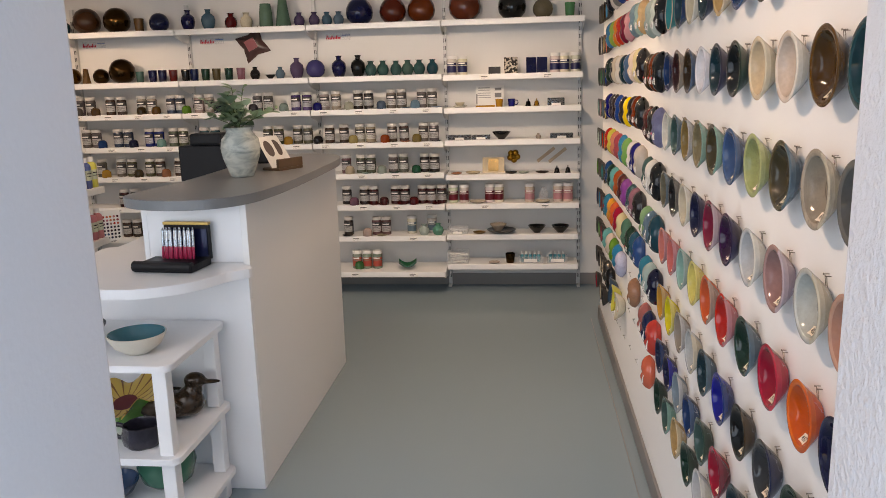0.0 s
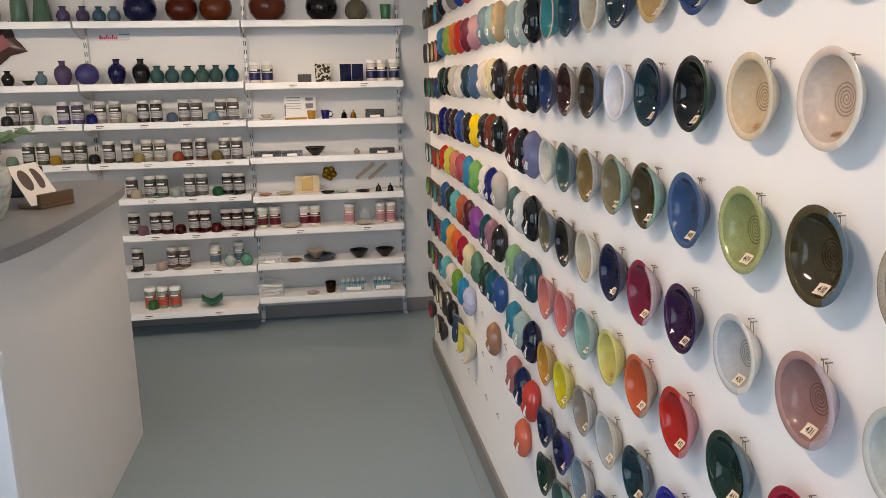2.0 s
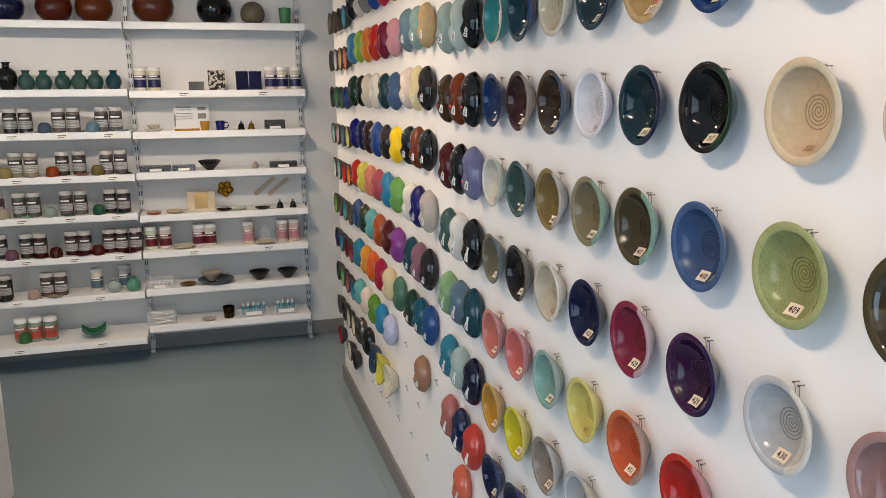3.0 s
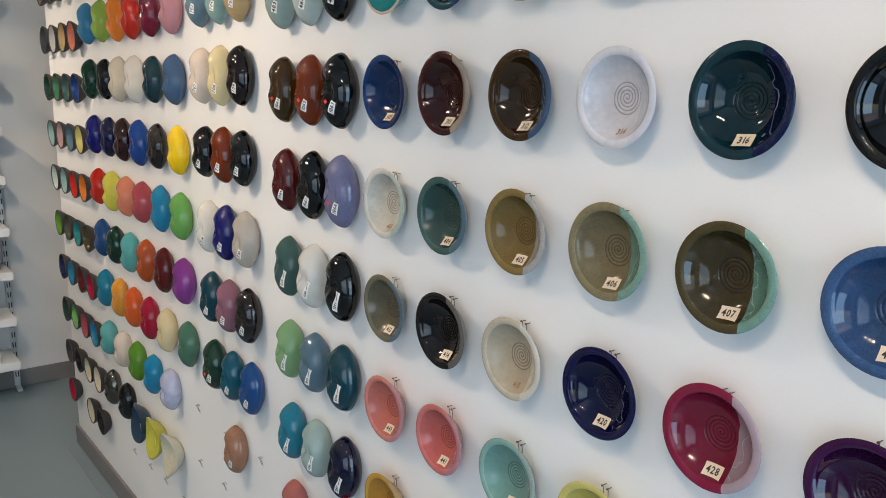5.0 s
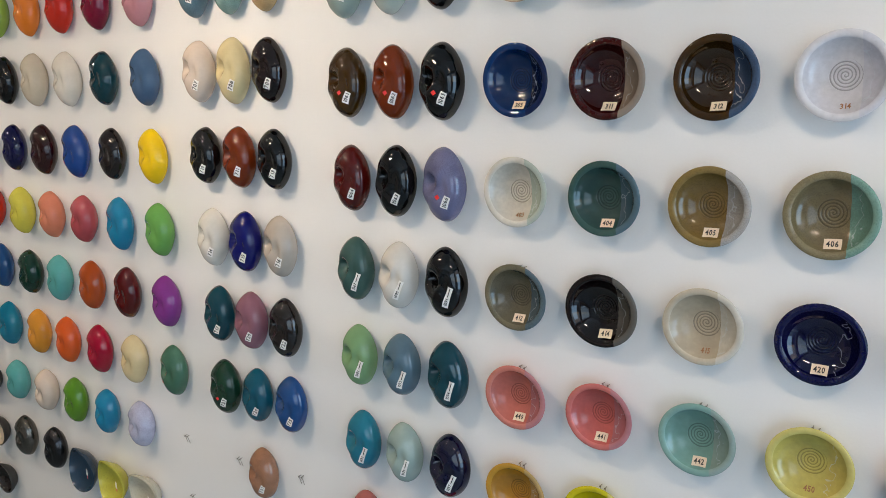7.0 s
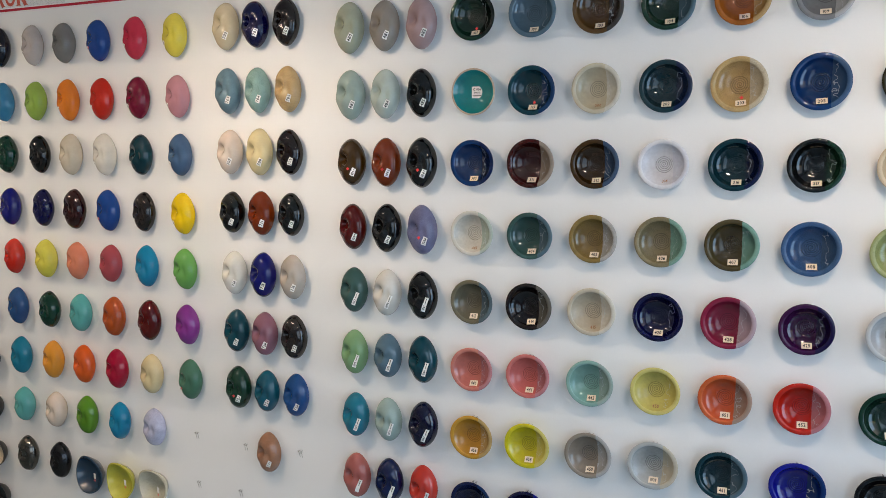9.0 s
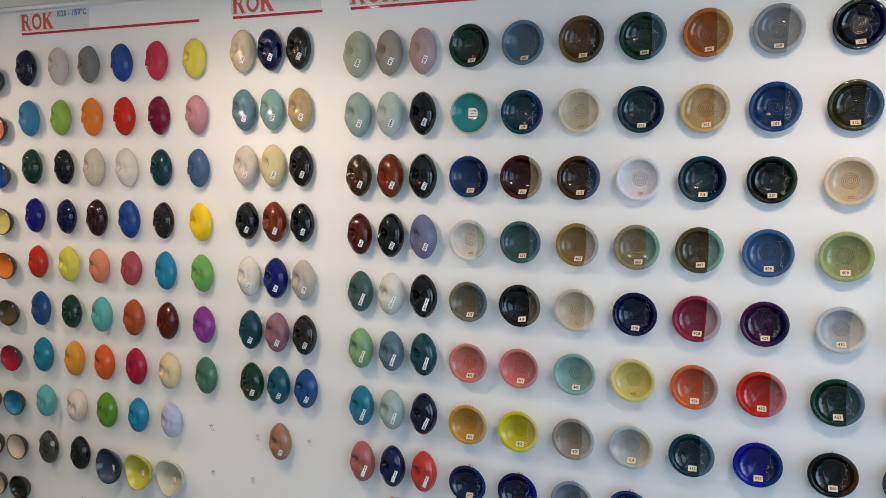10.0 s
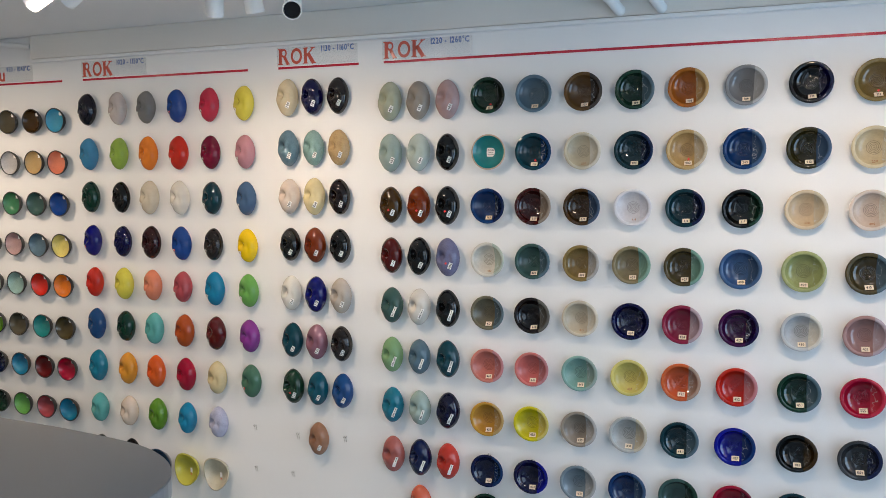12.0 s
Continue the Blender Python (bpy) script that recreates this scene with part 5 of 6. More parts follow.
top_line = rounded([(-1.365, 3.72), (-1.352, 3.35), (-1.352, 2.98), (-1.364, 2.70), (-1.398, 2.505), (-1.49, 2.39), (-1.62, 2.365), (-1.75, 2.40), (-1.835, 2.475), (-1.85, 2.56), (-1.83, 2.68), (-1.80, 2.95), (-1.80, 3.4), (-1.80, 3.85), (-1.72, 4.02), (-1.55, 4.04), (-1.42, 3.93)])
top = part("raised_top", slab(top_line, 1.0615, 1.0955, 0.0015), GREYTOP, counter, "dark grey laminate curved top")
desk_line = rounded([(-1.424, 2.49), (-1.446, 2.36), (-1.525, 2.225), (-1.65, 2.150), (-1.78, 2.150), (-1.91, 2.215), (-2.00, 2.33), (-2.045, 2.50), (-2.05, 2.80)], 7)
desk_line = [p for p in desk_line if p[1] < 2.80] + [(-2.05, 2.80), (-2.05, 3.80), (-1.434, 3.80), (-1.434, 2.50)]
seen_pts = []
for p in desk_line:
    if not seen_pts or math.dist(p, seen_pts[-1]) > 0.004:
        seen_pts.append(p)
part("desk_top", slab([p for p in seen_pts if not (p[0] > -2.04 and p[0] < -1.44 and 2.52 < p[1] < 2.79)], 0.819, 0.851, 0.0015), WHITE, counter, "white laminate lower desk top")

vase_p = [(0, 0), (0.040, 0), (0.044, 0.004), (0.052, 0.03), (0.068, 0.085), (0.0735, 0.125), (0.068, 0.160), (0.052, 0.182), (0.047, 0.192), (0.050, 0.204), (0.056, 0.210), (0.051, 0.211), (0.043, 0.196), (0.05, 0.17), (0, 0.05)]
VX, VY = -1.605, 3.03
marble, mn, mp = mat("marbled_glaze")
mco = node(mn, "TexCoord").outputs["Object"]
mstretch = mn.nodes.new("ShaderNodeMapping")
mstretch.inputs["Scale"].default_value = (10, 10, 24)
mn.links.new(mco, mstretch.inputs[0])
mt = node(mn, "TexNoise", Scale=1.4, Detail=5.0, Distortion=0.6)
mn.links.new(mstretch.outputs[0], mt.inputs["Vector"])
mr = node(mn, "MapRange")
mr.inputs[1].default_value, mr.inputs[2].default_value = 0.42, 0.72
mn.links.new(mt.outputs[0], mr.inputs[0])
mn.links.new(mix(mn, mr.outputs[0], (0.58, 0.60, 0.54, 1), (0.20, 0.24, 0.23, 1)), mp.inputs["Base Color"])
mp.inputs["Roughness"].default_value = 0.25
vase = part("flower_vase", lathe([(r * 1.09, z * 0.96) for r, z in vase_p], 48), marble, None, smooth=True, m=pose(VX, VY, 1.0957))
tagged(vase, "pale marbled grey-green ceramic vase on the counter", "vase")

def foliage(name, colour):
    """Leaf that lets some light through."""
    m = surface(name, colour, 0.45, grain=60, vary=0.2)
    n = m.node_tree
    p, out = n.nodes["Principled BSDF"], n.nodes["Material Output"]
    t = node(n, "BsdfTranslucent", Color=tuple(v * 1.1 for v in colour) + (1,))
    mixer = node(n, "MixShader", Fac=0.4)
    n.links.new(p.outputs[0], mixer.inputs[1])
    n.links.new(t.outputs[0], mixer.inputs[2])
    n.links.new(mixer.outputs[0], out.inputs["Surface"])
    return m


leafm = foliage("eucalyptus_leaf", (0.36, 0.50, 0.34))
paleleaf = foliage("pale_leaf", (0.44, 0.56, 0.36))
stemm = surface("stem", (0.10, 0.13, 0.05), 0.6)
bouquet = empty("greenery_bouquet", pose(VX, VY, 1.0957 + 0.19), "green eucalyptus sprigs standing in a vase", "plant")


def leaf_mesh(length, width):
    bm, n = bmesh.new(), 6
    left, mid, right = [], [], []
    for i in range(n + 1):
        t = i / n
        w = width * math.sin(math.pi * min(1, t * 0.93 + 0.05)) ** 0.8
        z = -0.25 * length * t * t
        mid.append(bm.verts.new((0, length * t, z)))
        left.append(bm.verts.new((-w / 2, length * t, z + w * 0.13)))
        right.append(bm.verts.new((w / 2, length * t, z + w * 0.13)))
    for i in range(n):
        bm.faces.new((left[i], mid[i], mid[i + 1], left[i + 1]))
        bm.faces.new((mid[i], right[i], right[i + 1], mid[i + 1]))
    bmesh.ops.solidify(bm, geom=bm.faces[:], thickness=0.0006)
    return finish(bm, "leaf", True)


round_leaf, thin_leaf = leaf_mesh(0.052, 0.048), leaf_mesh(0.038, 0.014)
round_leaf.materials.append(leafm)
thin_leaf.materials.append(paleleaf)
rng = random.Random(5)
for s in range(13):
    a, reach = rng.uniform(0, 2 * math.pi), rng.uniform(0.05, 0.17)
    high = rng.uniform(0.07, 0.17) - reach * 0.25
    upright_sprig = s in (2, 5)
    if upright_sprig:
        reach, high = 0.01 + 0.006 * s, 0.17
    pts = [(0.01 * math.cos(a), 0.01 * math.sin(a), -0.06)]
    for k in range(1, 7):
        t = k / 6
        pts.append((reach * math.cos(a) * t ** 1.4, reach * math.sin(a) * t ** 1.4, high * t))
    stem = part("sprig", tube(pts, [0.0022 - 0.0002 * k for k in range(7)], 6), stemm, bouquet)
    for k in range(16 if upright_sprig else 10):
        t = 0.30 + 0.70 * k / (15 if upright_sprig else 9)
        i = min(5, int(t * 6))
        p = Vector(pts[i]).lerp(Vector(pts[i + 1]), t * 6 - i)
        me = thin_leaf if upright_sprig or rng.random() < 0.25 else round_leaf
        sc = rng.uniform(0.75, 1.2)
        place("leaf", me, None, Matrix.Translation(p) @ pose(0, 0, 0, rng.uniform(-5, 55), rng.uniform(-35, 35), rng.uniform(0, 360)) @ Matrix.Diagonal((sc, sc, sc, 1)), stem)

# brochures in a wooden holder
holder = empty("brochure_holder", pose(-1.515, 3.29, 1.0957, 0, 0, 63), "small wooden stand with printed brochures on the counter", "brochure stand")
part("stand", join(block(-0.075, 0.075, -0.05, 0.05, 0, 0.012, 0.003), block(-0.075, 0.075, -0.05, -0.035, 0.012, 0.05, 0.003)), surface("brown_wood", (0.13, 0.075, 0.04), 0.5, grain=60, vary=0.25), holder)
for k, dx in enumerate((-0.045, 0.02, 0.04)):
    b = part("brochure", block(-0.04, 0.04, -0.0012, 0.0012, 0, 0.155, 0.0005), PAPER, holder, "white printed brochure", m=pose(dx, -0.02 + 0.012 * k, 0.013, -34, 0, 4 * k))
    part("picture", lathe([(0, -0.0016), (0.024, -0.0016), (0.024, -0.0013), (0, -0.0013)], 20, (1, 1)), surface(f"brochure_print_{'abc'[k]}", (0.10, 0.07, 0.06), 0.5), b, "dark printed oval", m=Matrix.Translation((0, 0, 0.095)) @ pose(0, 0, 0, 90, 0, 0) @ Matrix.Diagonal((1, 1.7, 1, 1)) @ Matrix.Translation((0, 0, 0.0029)))

# black cash desk behind the raised top
till = empty("cash_till", pose(-1.93, 3.45, 0.851), "matte black cash till on the lower desk", "till")
part("drawer", block(-0.115, 0.12, -0.19, 0.19, 0, 0.11, 0.006), BLACK, till)
part("display", block(-0.11, 0.12, -0.05, 0.05, 0.1105, 0.345, 0.008), BLACK, till, "black upright display")
part("printer", block(-0.05, 0.10, -0.06, 0.06, 0.3455, 0.40, 0.012), BLACK, till)
terminal = part("card_printer", block(-0.12, 0.12, -0.07, 0.07, 0, 0.105, 0.012), BLACK, None, m=pose(-1.755, 3.60, 1.0957))
tagged(terminal, "black receipt printer on the raised counter top", "printer")

# pen case
case = empty("pen_case", pose(-1.660, 2.432, 0.8512, 0, 0, -6), "open black case with a row of silver and red pens", "pen case")
part("base", join(block(-0.108, 0.110, -0.070, 0.070, 0, 0.026, 0.006), tube([(-0.108, -0.062, 0.020), (0.108, -0.062, 0.020)], 0.018, 12)), BLACK, case, "black padded base")
part("lid", block(-0.062, 0.112, 0.066, 0.080, 0.02, 0.140, 0.004), BLACK, case, "black upright lid")
part("lining", block(-0.054, 0.104, 0.0615, 0.0655, 0.03, 0.128), surface("navy_foil", (0.01, 0.014, 0.05), 0.15, metal=0.3), case, "dark blue lining")
part("gold_edge", block(-0.062, 0.112, 0.062, 0.082, 0.1405, 0.151, 0.002), surface("gold_edge", (0.50, 0.32, 0.10), 0.3, metal=0.8), case, "gold top edge")
pen_low, pen_high = finish(lathe([(0, 0), (0.004, 0.002), (0.0052, 0.012), (0.0052, 0.055), (0, 0.055)], 12), "pen_grip", True), finish(lathe([(0.0050, 0.055), (0.0053, 0.057), (0.0052, 0.124), (0.0044, 0.129), (0.0022, 0.131), (0.0020, 0.138), (0, 0.138)], 12), "pen_barrel", True)
pen_low.materials.append(surface("red_grip", (0.42, 0.02, 0.07), 0.3))
pen_high.materials.append(surface("silver_barrel", (0.55, 0.58, 0.62), 0.22, metal=0.8))
for k in range(14):
    p = place("pen", pen_low, None, pose(-0.050 + 0.0088 * k, 0.028 + 0.0045 * (k % 2), 0.026, -4, rng.uniform(-2, 2), 0) @ Matrix.Diagonal((0.92, 0.92, 0.80, 1)), case, label="silver pen with a red grip")
    place("pen_barrel", pen_high, None, None, p, label="silver barrel")
    part("clip", block(-0.0008, 0.0008, -0.0068, -0.0050, 0.085, 0.122), STEEL, p)

# ---------------------------------------------------------------- white side stand in front of the counter
stand = empty("side_stand", pose(0, 0, 0), "white three-tier side stand holding pottery", "shelf stand")
SX0, SX1, SY0, SY1 = -2.05, -1.500, 2.000, 2.462


def round_rect(x0, x1, y0, y1, r, n=6):
    out = []
    for cx, cy, a0 in ((x1 - r, y1 - r, 0), (x0 + r, y1 - r, 90), (x0 + r, y0 + r, 180), (x1 - r, y0 + r, 270)):
        out += [(cx + r * math.cos(radians(a0 + 90 * k / n)), cy + r * math.sin(radians(a0 + 90 * k / n))) for k in range(n + 1)]
    return out


for nm, z in (("top_tier", 0.655), ("middle_tier", 0.355), ("bottom_tier", 0.105)):
    part(nm, slab(round_rect(SX0, SX1, SY0, SY1, 0.035), z - 0.022, z, 0.002), WHITE, stand)
for x, y in ((SX0 + 0.045, SY0 + 0.045), (SX1 - 0.045, SY0 + 0.045), (SX0 + 0.045, SY1 - 0.045), (SX1 - 0.045, SY1 - 0.045)):
    for z0, z1 in ((0.0, 0.082), (0.1055, 0.332), (0.3555, 0.632)):
        part("leg", block(x - 0.022, x + 0.022, y - 0.022, y + 0.022, z0, z1, 0.004), WHITE, stand)


def inlaid(name, profile, x, y, z, outer, inner, label, squash=(1, 1), inner_from=0):
    ob = part(name, lathe(profile[:inner_from + 1], 48, squash), outer, None, smooth=True, m=pose(x, y, z))
    ob.color = colour("bone")
    part("glaze", lathe(profile[inner_from:], 48, squash), inner, ob, smooth=True)
    return tagged(ob, label, "bowl")


BIG = [(0, 0), (0.045, 0), (0.055, 0.006), (0.090, 0.030), (0.112, 0.068), (0.114, 0.075), (0.109, 0.076), (0.104, 0.068), (0.083, 0.034), (0.05, 0.016), (0, 0.012)]
inlaid("pottery_bowl", [(r * 0.79, z * 0.84) for r, z in BIG], -1.655, 2.128, 0.6553, surface("speckled_cream", (0.60, 0.56, 0.48), 0.5, grain=150, vary=0.12), surface("turquoise_glaze", (0.03, 0.16, 0.20), 0.08, grain=40, vary=0.3, coat=0.5), "cream bowl with a turquoise glazed inside on a white stand", (1, 1), 6)
DARK = [(0, 0), (0.042, 0), (0.046, 0.012), (0.052, 0.016), (0.085, 0.050), (0.103, 0.072), (0.103, 0.077), (0.098, 0.077), (0.078, 0.050), (0.04, 0.026), (0, 0.022)]
inlaid("pottery_bowl", DARK, -1.882, 2.150, 0.6553, surface("black_blue_glaze", (0.014, 0.018, 0.03), 0.3, grain=60, vary=0.4), surface("black_gold_glaze", (0.035, 0.026, 0.02), 0.25, metal=0.4, grain=40, vary=0.5), "black footed bowl with a gold-brown rim on a white stand", (1, 1), 6)

# wavy sunflower bowl
bm = lathe([(0, 0), (0.055, 0), (0.062, 0.008), (0.085, 0.040), (0.098, 0.072), (0.125, 0.086), (0.150, 0.092), (0.150, 0.096), (0.124, 0.091), (0.095, 0.080), (0.070, 0.071), (0.045, 0.066), (0.02, 0.065), (0, 0.065)], 64)
for v in bm.verts:
    r, a = math.hypot(v.co.x, v.co.y), math.atan2(v.co.y, v.co.x)
    if v.co.z > 0.06:
        v.co.z += 0.26 * v.co.y + 0.006
    if r > 0.09:
        k = (r - 0.09) / 0.06
        v.co.z += 0.022 * k * math.sin(6 * a) + 0.03 * k * math.sin(a + 2.0)
        v.co.xy *= 1 + 0.10 * k * math.sin(5 * a + 1)
petal, pn, pp = mat("sunflower_glaze")
pco = node(pn, "TexCoord").outputs["Object"]
psep = pn.nodes.new("ShaderNodeSeparateXYZ")
pn.links.new(pco, psep.inputs[0])
pr = maths(pn, "SQRT", maths(pn, "ADD", maths(pn, "MULTIPLY", psep.outputs[0], psep.outputs[0]), maths(pn, "MULTIPLY", psep.outputs[1], psep.outputs[1])))
pa = maths(pn, "ABSOLUTE", maths(pn, "SINE", maths(pn, "MULTIPLY", maths(pn, "ARCTAN2", psep.outputs[1], psep.outputs[0]), 9.0)))
pc = mix(pn, maths(pn, "LESS_THAN", pa, 0.28), (0.52, 0.33, 0.08, 1), (0.20, 0.09, 0.03, 1))
pc = mix(pn, maths(pn, "LESS_THAN", pr, 0.046), pc, (0.12, 0.018, 0.02, 1))
pn.links.new(pc, pp.inputs["Base Color"])
pp.inputs["Roughness"].default_value = 0.1
flower_bowl = part("sunflower_bowl", bm, petal, None, smooth=True, m=pose(-1.80, 2.27, 0.3553) @ Matrix.Diagonal((0.88, 0.88, 0.95, 1)))
flower_bowl.data.materials.append(surface("green_glaze", (0.06, 0.22, 0.025), 0.12, grain=40, vary=0.25))
for p in flower_bowl.data.polygons:
    if p.normal.z < -0.02 or (p.center.z < 0.07 and math.hypot(p.center.x, p.center.y) > 0.06 and p.normal.x * p.center.x + p.normal.y * p.center.y > 0):
        p.material_index = 1
tagged(flower_bowl, "wavy-rimmed sunflower bowl, yellow inside and green outside", "bowl")

# the glazed duck, one plain shape
duckm = surface("bronze_duck_glaze", (0.034, 0.019, 0.010), 0.11, metal=0.30, grain=70, vary=0.9, bump=0.45, stain=26, dist=0.004)
bm = ball(0.075, 28, 18, (1.45, 0.86, 0.62), (-0.01, 0, 0.047))
ball(0.052, 22, 14, (1.0, 0.95, 0.98), (0.058, 0, 0.058), bm)
ball(0.031, 18, 12, (1.0, 0.9, 1.3), (0.076, 0, 0.098), bm)
ball(0.030, 20, 12, (1.25, 0.92, 0.92), (0.084, 0, 0.133), bm)
ball(0.018, 16, 10, (2.4, 0.80, 0.42), (0.130, 0, 0.127), bm)
ball(0.028, 16, 10, (1.9, 0.75, 0.42), (-0.118, 0, 0.058), bm)
for s in (-1, 1):
    ball(0.046, 18, 10, (1.7, 0.28, 0.72), (-0.022, s * 0.058, 0.056), bm)
duck = part("duck_figurine", bm, duckm, None, smooth=True, m=pose(-1.652, 2.31, 0.3553, 0, 0, 6))
mod = duck.modifiers.new("blend", "REMESH")
mod.mode, mod.voxel_size, mod.use_smooth_shade = "VOXEL", 0.0045, True
sm = duck.modifiers.new("soften", "SMOOTH")
sm.iterations, sm.factor = 5, 0.5
tagged(duck, "glossy bronze-brown glazed duck figurine on a white stand", "figurine")

mugbm = lathe([(0, 0), (0.05, 0), (0.058, 0.008), (0.062, 0.035), (0.056, 0.062), (0.058, 0.070), (0.053, 0.071), (0.050, 0.06), (0.054, 0.03), (0, 0.012)], 40)
for v in mugbm.verts:
    a = math.atan2(v.co.y, v.co.x)
    v.co.xy *= 1 + 0.035 * math.sin(5 * a) + 0.02 * math.sin(11 * a + v.co.z * 90)
mugob = part("lumpy_mug", mugbm, surface("blue_brown_glaze", (0.035, 0.032, 0.045), 0.12, metal=0.2, grain=40, vary=0.6, bump=0.7, stain=18, dist=0.004), None, smooth=True, m=pose(-1.66, 2.105, 0.3553, 0, 0, 180))
tagged(mugob, "lumpy dark blue-brown glazed mug on a white stand", "mug")
part("handle", tube([(0.055, 0, 0.060), (0.085, 0, 0.066), (0.098, 0, 0.045), (0.085, 0, 0.022), (0.055, 0, 0.020)], 0.008, 10), mugob.data.materials[0], mugob, smooth=True)
inlaid("pottery_bowl", [(r * 0.8, z * 0.85) for r, z in BIG], -1.845, 2.20, 0.1053, surface("navy_glaze_out", (0.02, 0.05, 0.10), 0.2), surface("navy_streak_glaze", (0.02, 0.06, 0.15), 0.12, grain=20, vary=0.6), "dark blue bowl with streaked glaze on a low tier", (1, 1), 6)
float_ball = part("glass_float", lathe([(0, 0), (0.05, 0.006), (0.085, 0.035), (0.10, 0.09), (0.088, 0.145), (0.05, 0.18), (0.02, 0.186), (0, 0.186)], 40), surface("green_glaze_ball", (0.03, 0.14, 0.09), 0.12, grain=20, vary=0.25), None, smooth=True, m=pose(-1.690, 2.30, 0.1053))
tagged(float_ball, "round green glazed jar on a low tier", "jar")

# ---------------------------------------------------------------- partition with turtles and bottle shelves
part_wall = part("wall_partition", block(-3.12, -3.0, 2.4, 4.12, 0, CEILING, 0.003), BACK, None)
tagged(part_wall, "white painted partition wall", "wall", kind="structure")


def turtle(y, z, tint):
    bm = ball(0.028, 16, 10, (1.0, 1.35, 0.55), (0, 0, 0.012))
    ball(0.015, 10, 8, (1, 1.1, 0.7), (0.006, 0.048, 0.012), bm)
    for sx, sy in ((-1, 1), (1, 1), (-1, -1), (1, -1)):
        ball(0.013, 10, 6, (1.5, 0.8, 0.6), (sx * 0.030, sy * 0.022, 0.008), bm)
    m = Matrix(((0, 0, 1, -2.9995), (1, 0, 0, y), (0, 1, 0, z), (0, 0, 0, 1)))
    ob = place("turtle_sample", finish(bm, "turtle_sample", True), POTGLAZE, m, colour=colour(tint))
    tagged(ob, f"turtle-shaped {tint.rstrip('234')} glaze sample hung on the wall", "glaze sample", "turtle samples")
    part("print", block(-0.012, 0.016, -0.058, -0.054, 0.0005, 0.001), INK, ob)


for z, tints in ((1.86, "rust2 terra black"), (1.71, "rust2 dred black"), (1.545, "orange lgrey white"), (1.37, "yellow greige white")):
    for y, t in zip((3.62, 3.84, 4.05), tints.split()):
        turtle(y, z, t)

ledge = part("wall_ledge", block(-3.0, -2.90, 2.4, 4.10, 1.115, 1.145, 0.003), SHELF, None)
tagged(ledge, "narrow white ledge on the partition wall", "shelf")
pot("bowl", -2.945, 3.95, 1.1455, 0.055, "deep", "small dark blue bowl on a ledge", "bowl")
pot("dish", -2.945, 4.06, 1.1455, 0.03, "bone", "small cream dish on a ledge", "dish")
BSHELF = (0.928, 0.640, 0.300)
for z in BSHELF:
    ob = empty("bottle_shelf", pose(0, 0, z), "white metal shelf lined with paint bottles", "shelf", "bottle shelves")
    part("board", block(-3.0, -2.818, 2.4, 4.10, -0.022, 0, 0.002), SHELF, ob)
    part("front_lip", block(-2.8175, -2.810, 2.4, 4.10, -0.036, 0.002, 0.003), SHELF, ob)
bottle_mesh = finish(lathe([(0, 0), (0.026, 0), (0.029, 0.004), (0.029, 0.118), (0.025, 0.132), (0.013, 0.142), (0, 0.142)], 22), "paint_bottle", True)
bottle_mesh.materials.append(TINTED)
bcap = finish(lathe([(0.0135, 0.1415), (0.0155, 0.1425), (0.0155, 0.168), (0, 0.169)], 16), "cap", True)
bcap.materials.append(WHITELID)
blab = finish(wrap(0.0293, 0.045, 0.100, -70, 70), "label", True)
blab.materials.append(TINTED)
btxt = finish(join(wrap(0.0295, 0.080, 0.086, -38, 40), wrap(0.0295, 0.066, 0.070, -38, 30)), "print", True)
btxt.materials.append(INK)
for z, tints in ((BSHELF[0], "cyan steel rosa lightblue white3 cream3 cream3 white3 white3 mauv rosa corall rosa corall periw lemon3"), (BSHELF[1], "sage3 sage3 leaf lime periw lightblue white3 white3 celadon periw lightblue periw rosa mauve rosa rosa")):
    for row, x in ((0, -2.855), (1, -2.925)):
        for k, t in enumerate(tints.split()):
            y = 4.062 - 0.0605 * (15 - k)
            ob = place("paint_bottle", bottle_mesh, m=pose(x, y, z + 0.0003, 0, 0, random.uniform(-14, 6)), colour=hsv_jitter(colour(t), 0.1))
            tagged(ob, f"plastic bottle of {t.rstrip('3')} underglaze paint on a shelf", "bottle", "paint bottles")
            place("cap", bcap, parent=ob, label="white screw cap")
            if row == 0:
                place("label", blab, parent=ob, colour=colour("labelgreen"), label="pale green label")
                place("print", btxt, parent=ob)
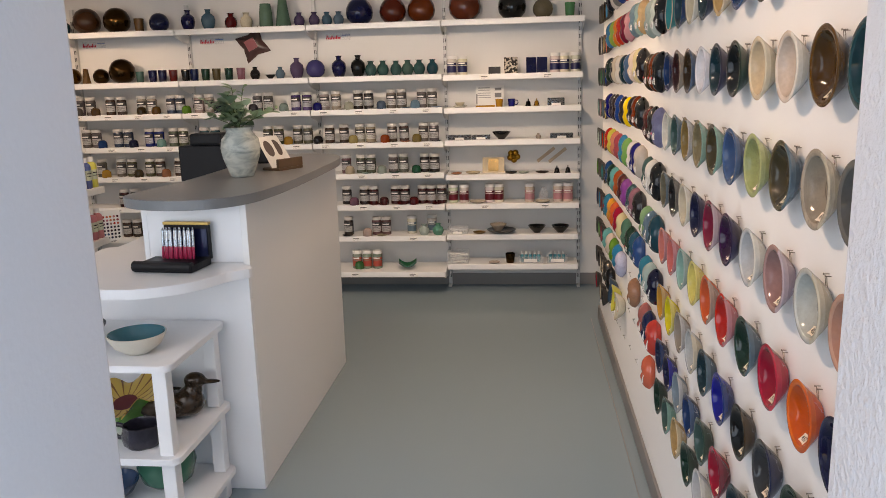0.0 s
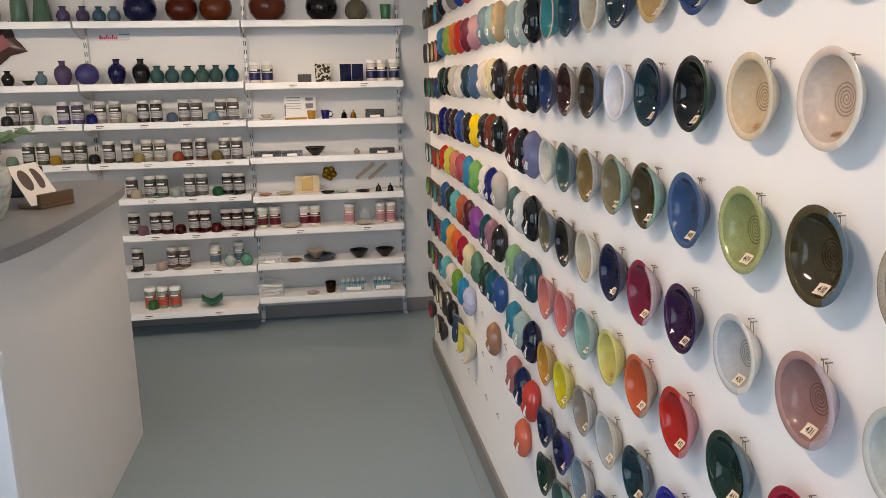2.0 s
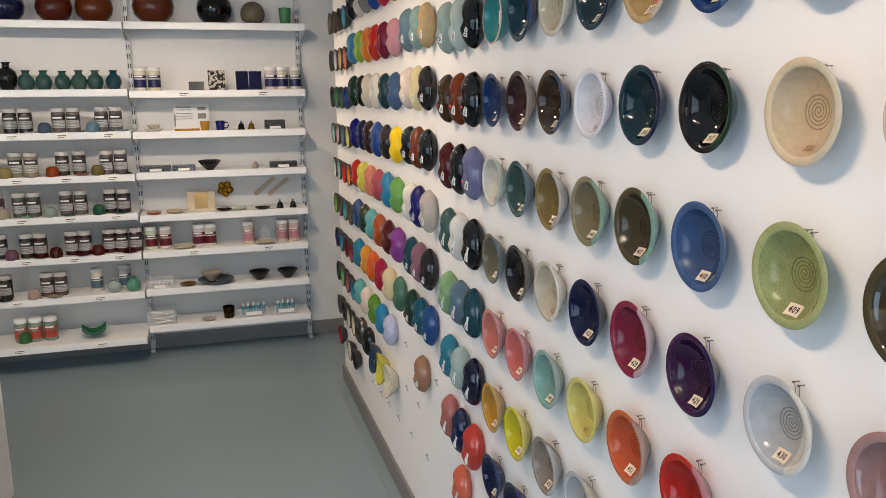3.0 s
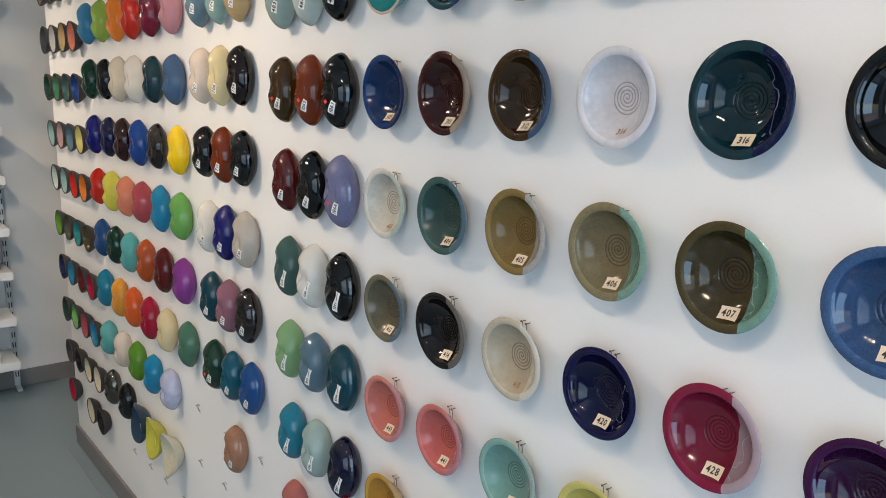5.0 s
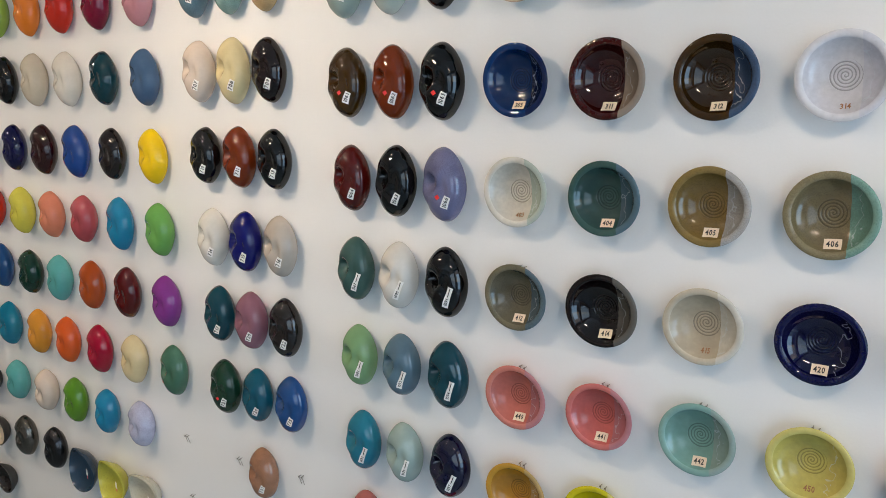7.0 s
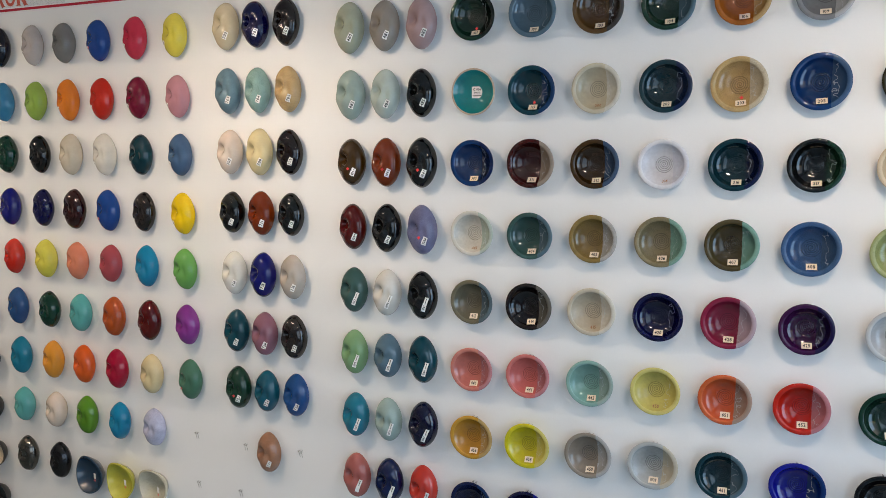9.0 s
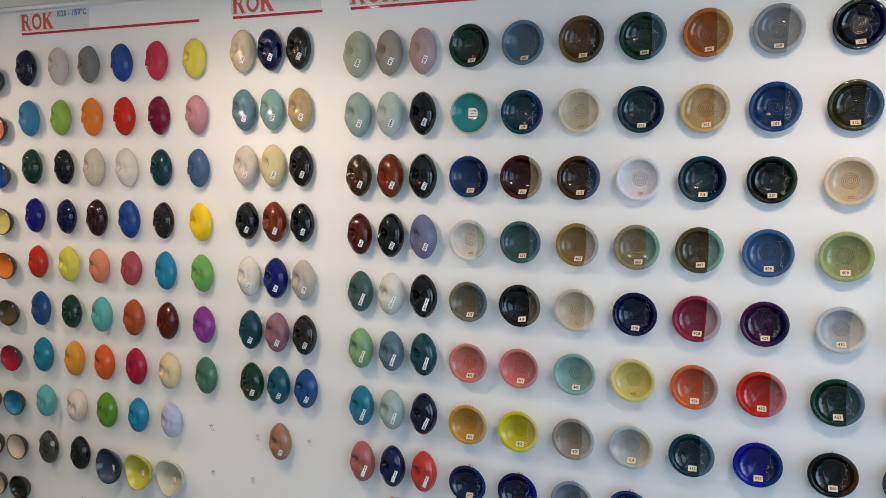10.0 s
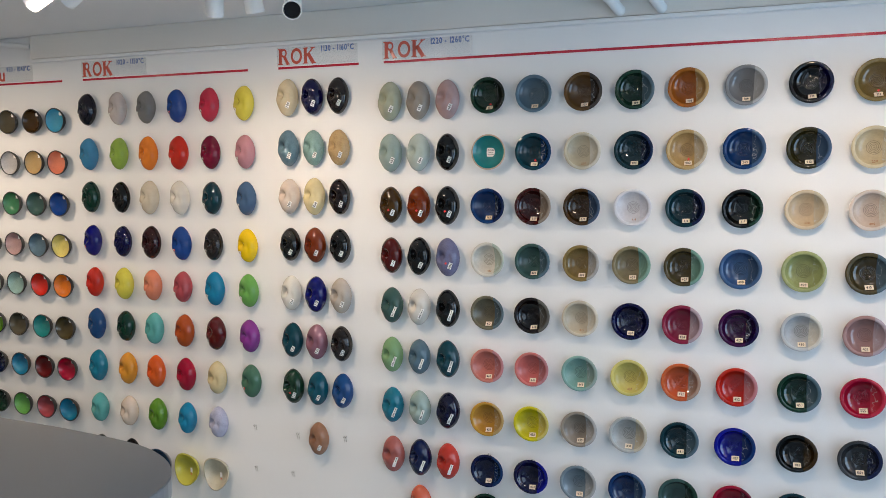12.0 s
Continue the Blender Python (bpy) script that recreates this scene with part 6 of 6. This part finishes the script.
# colour chart at the shelf end
chart = part("colour_chart", block(-0.0015, 0.0015, -0.055, 0.055, 0, 0.175), PAPER, None, m=pose(-2.80, 4.10, 0.615, 0, 0, -50))
tagged(chart, "white colour chart with rows of round swatches", "chart")
swatch = finish(lathe([(0, 0), (0.0065, 0), (0.0065, 0.0008), (0, 0.0008)], 14), "swatch")
swatch.materials.append(TINTED)
for r in range(7):
    for c in range(5):
        t = ("red corall orange rosa dred".split(), "wine rosa salmon terra brick".split(), "mauve plum dusty red coral".split(), "navy ink deep ash char".split(), "dusk plum brown ink coffee".split(), "blue steel navy char ink".split(), "teal pine deep ash black".split())[r][c]
        place("swatch", swatch, None, Matrix.Translation((0.0016, -0.036 + c * 0.019, 0.018 + (6 - r) * 0.020)) @ pose(0, 0, 0, 0, 90, 0), chart, colour=colour(t))
# low shelf: bin, painted bowl and a carton
pot("ball", -2.90, 3.72, BSHELF[2], 0.05, "ink", "round black patterned pot on a low shelf", "pot")
lowbin = empty("plastic_tub", pose(-2.885, 3.45, BSHELF[2]), "clear plastic tub on a low shelf", "tub")
bm = block(-0.06, 0.06, -0.09, 0.09, 0, 0.004)
for a in ((-0.06, 0.06, -0.09, -0.086), (-0.06, 0.06, 0.086, 0.09), (-0.06, -0.056, -0.09, 0.09), (0.056, 0.06, -0.09, 0.09)):
    block(*a, 0.004, 0.10, bm=bm)
part("tub", bm, CLEAR, lowbin)
part("tag", block(0.0605, 0.062, -0.03, 0.03, 0.03, 0.055), PAPER, lowbin, "white tag")
redtub = part("red_tub", lathe([(0, 0), (0.07, 0), (0.082, 0.05), (0.088, 0.055), (0.088, 0.06), (0.078, 0.058), (0, 0.01)], 32), surface("red_plastic", (0.30, 0.015, 0.02), 0.35), None, smooth=True, m=pose(-2.905, 3.93, BSHELF[2]))
tagged(redtub, "dark red plastic bowl on a low shelf", "bowl")
carton = part("carton", block(-2.99, -2.83, 3.55, 4.05, 0.0, 0.24, 0.004), surface("brown_card", (0.16, 0.085, 0.045), 0.8, grain=80, vary=0.15), None)
tagged(carton, "brown cardboard carton on the floor under the shelves", "carton")
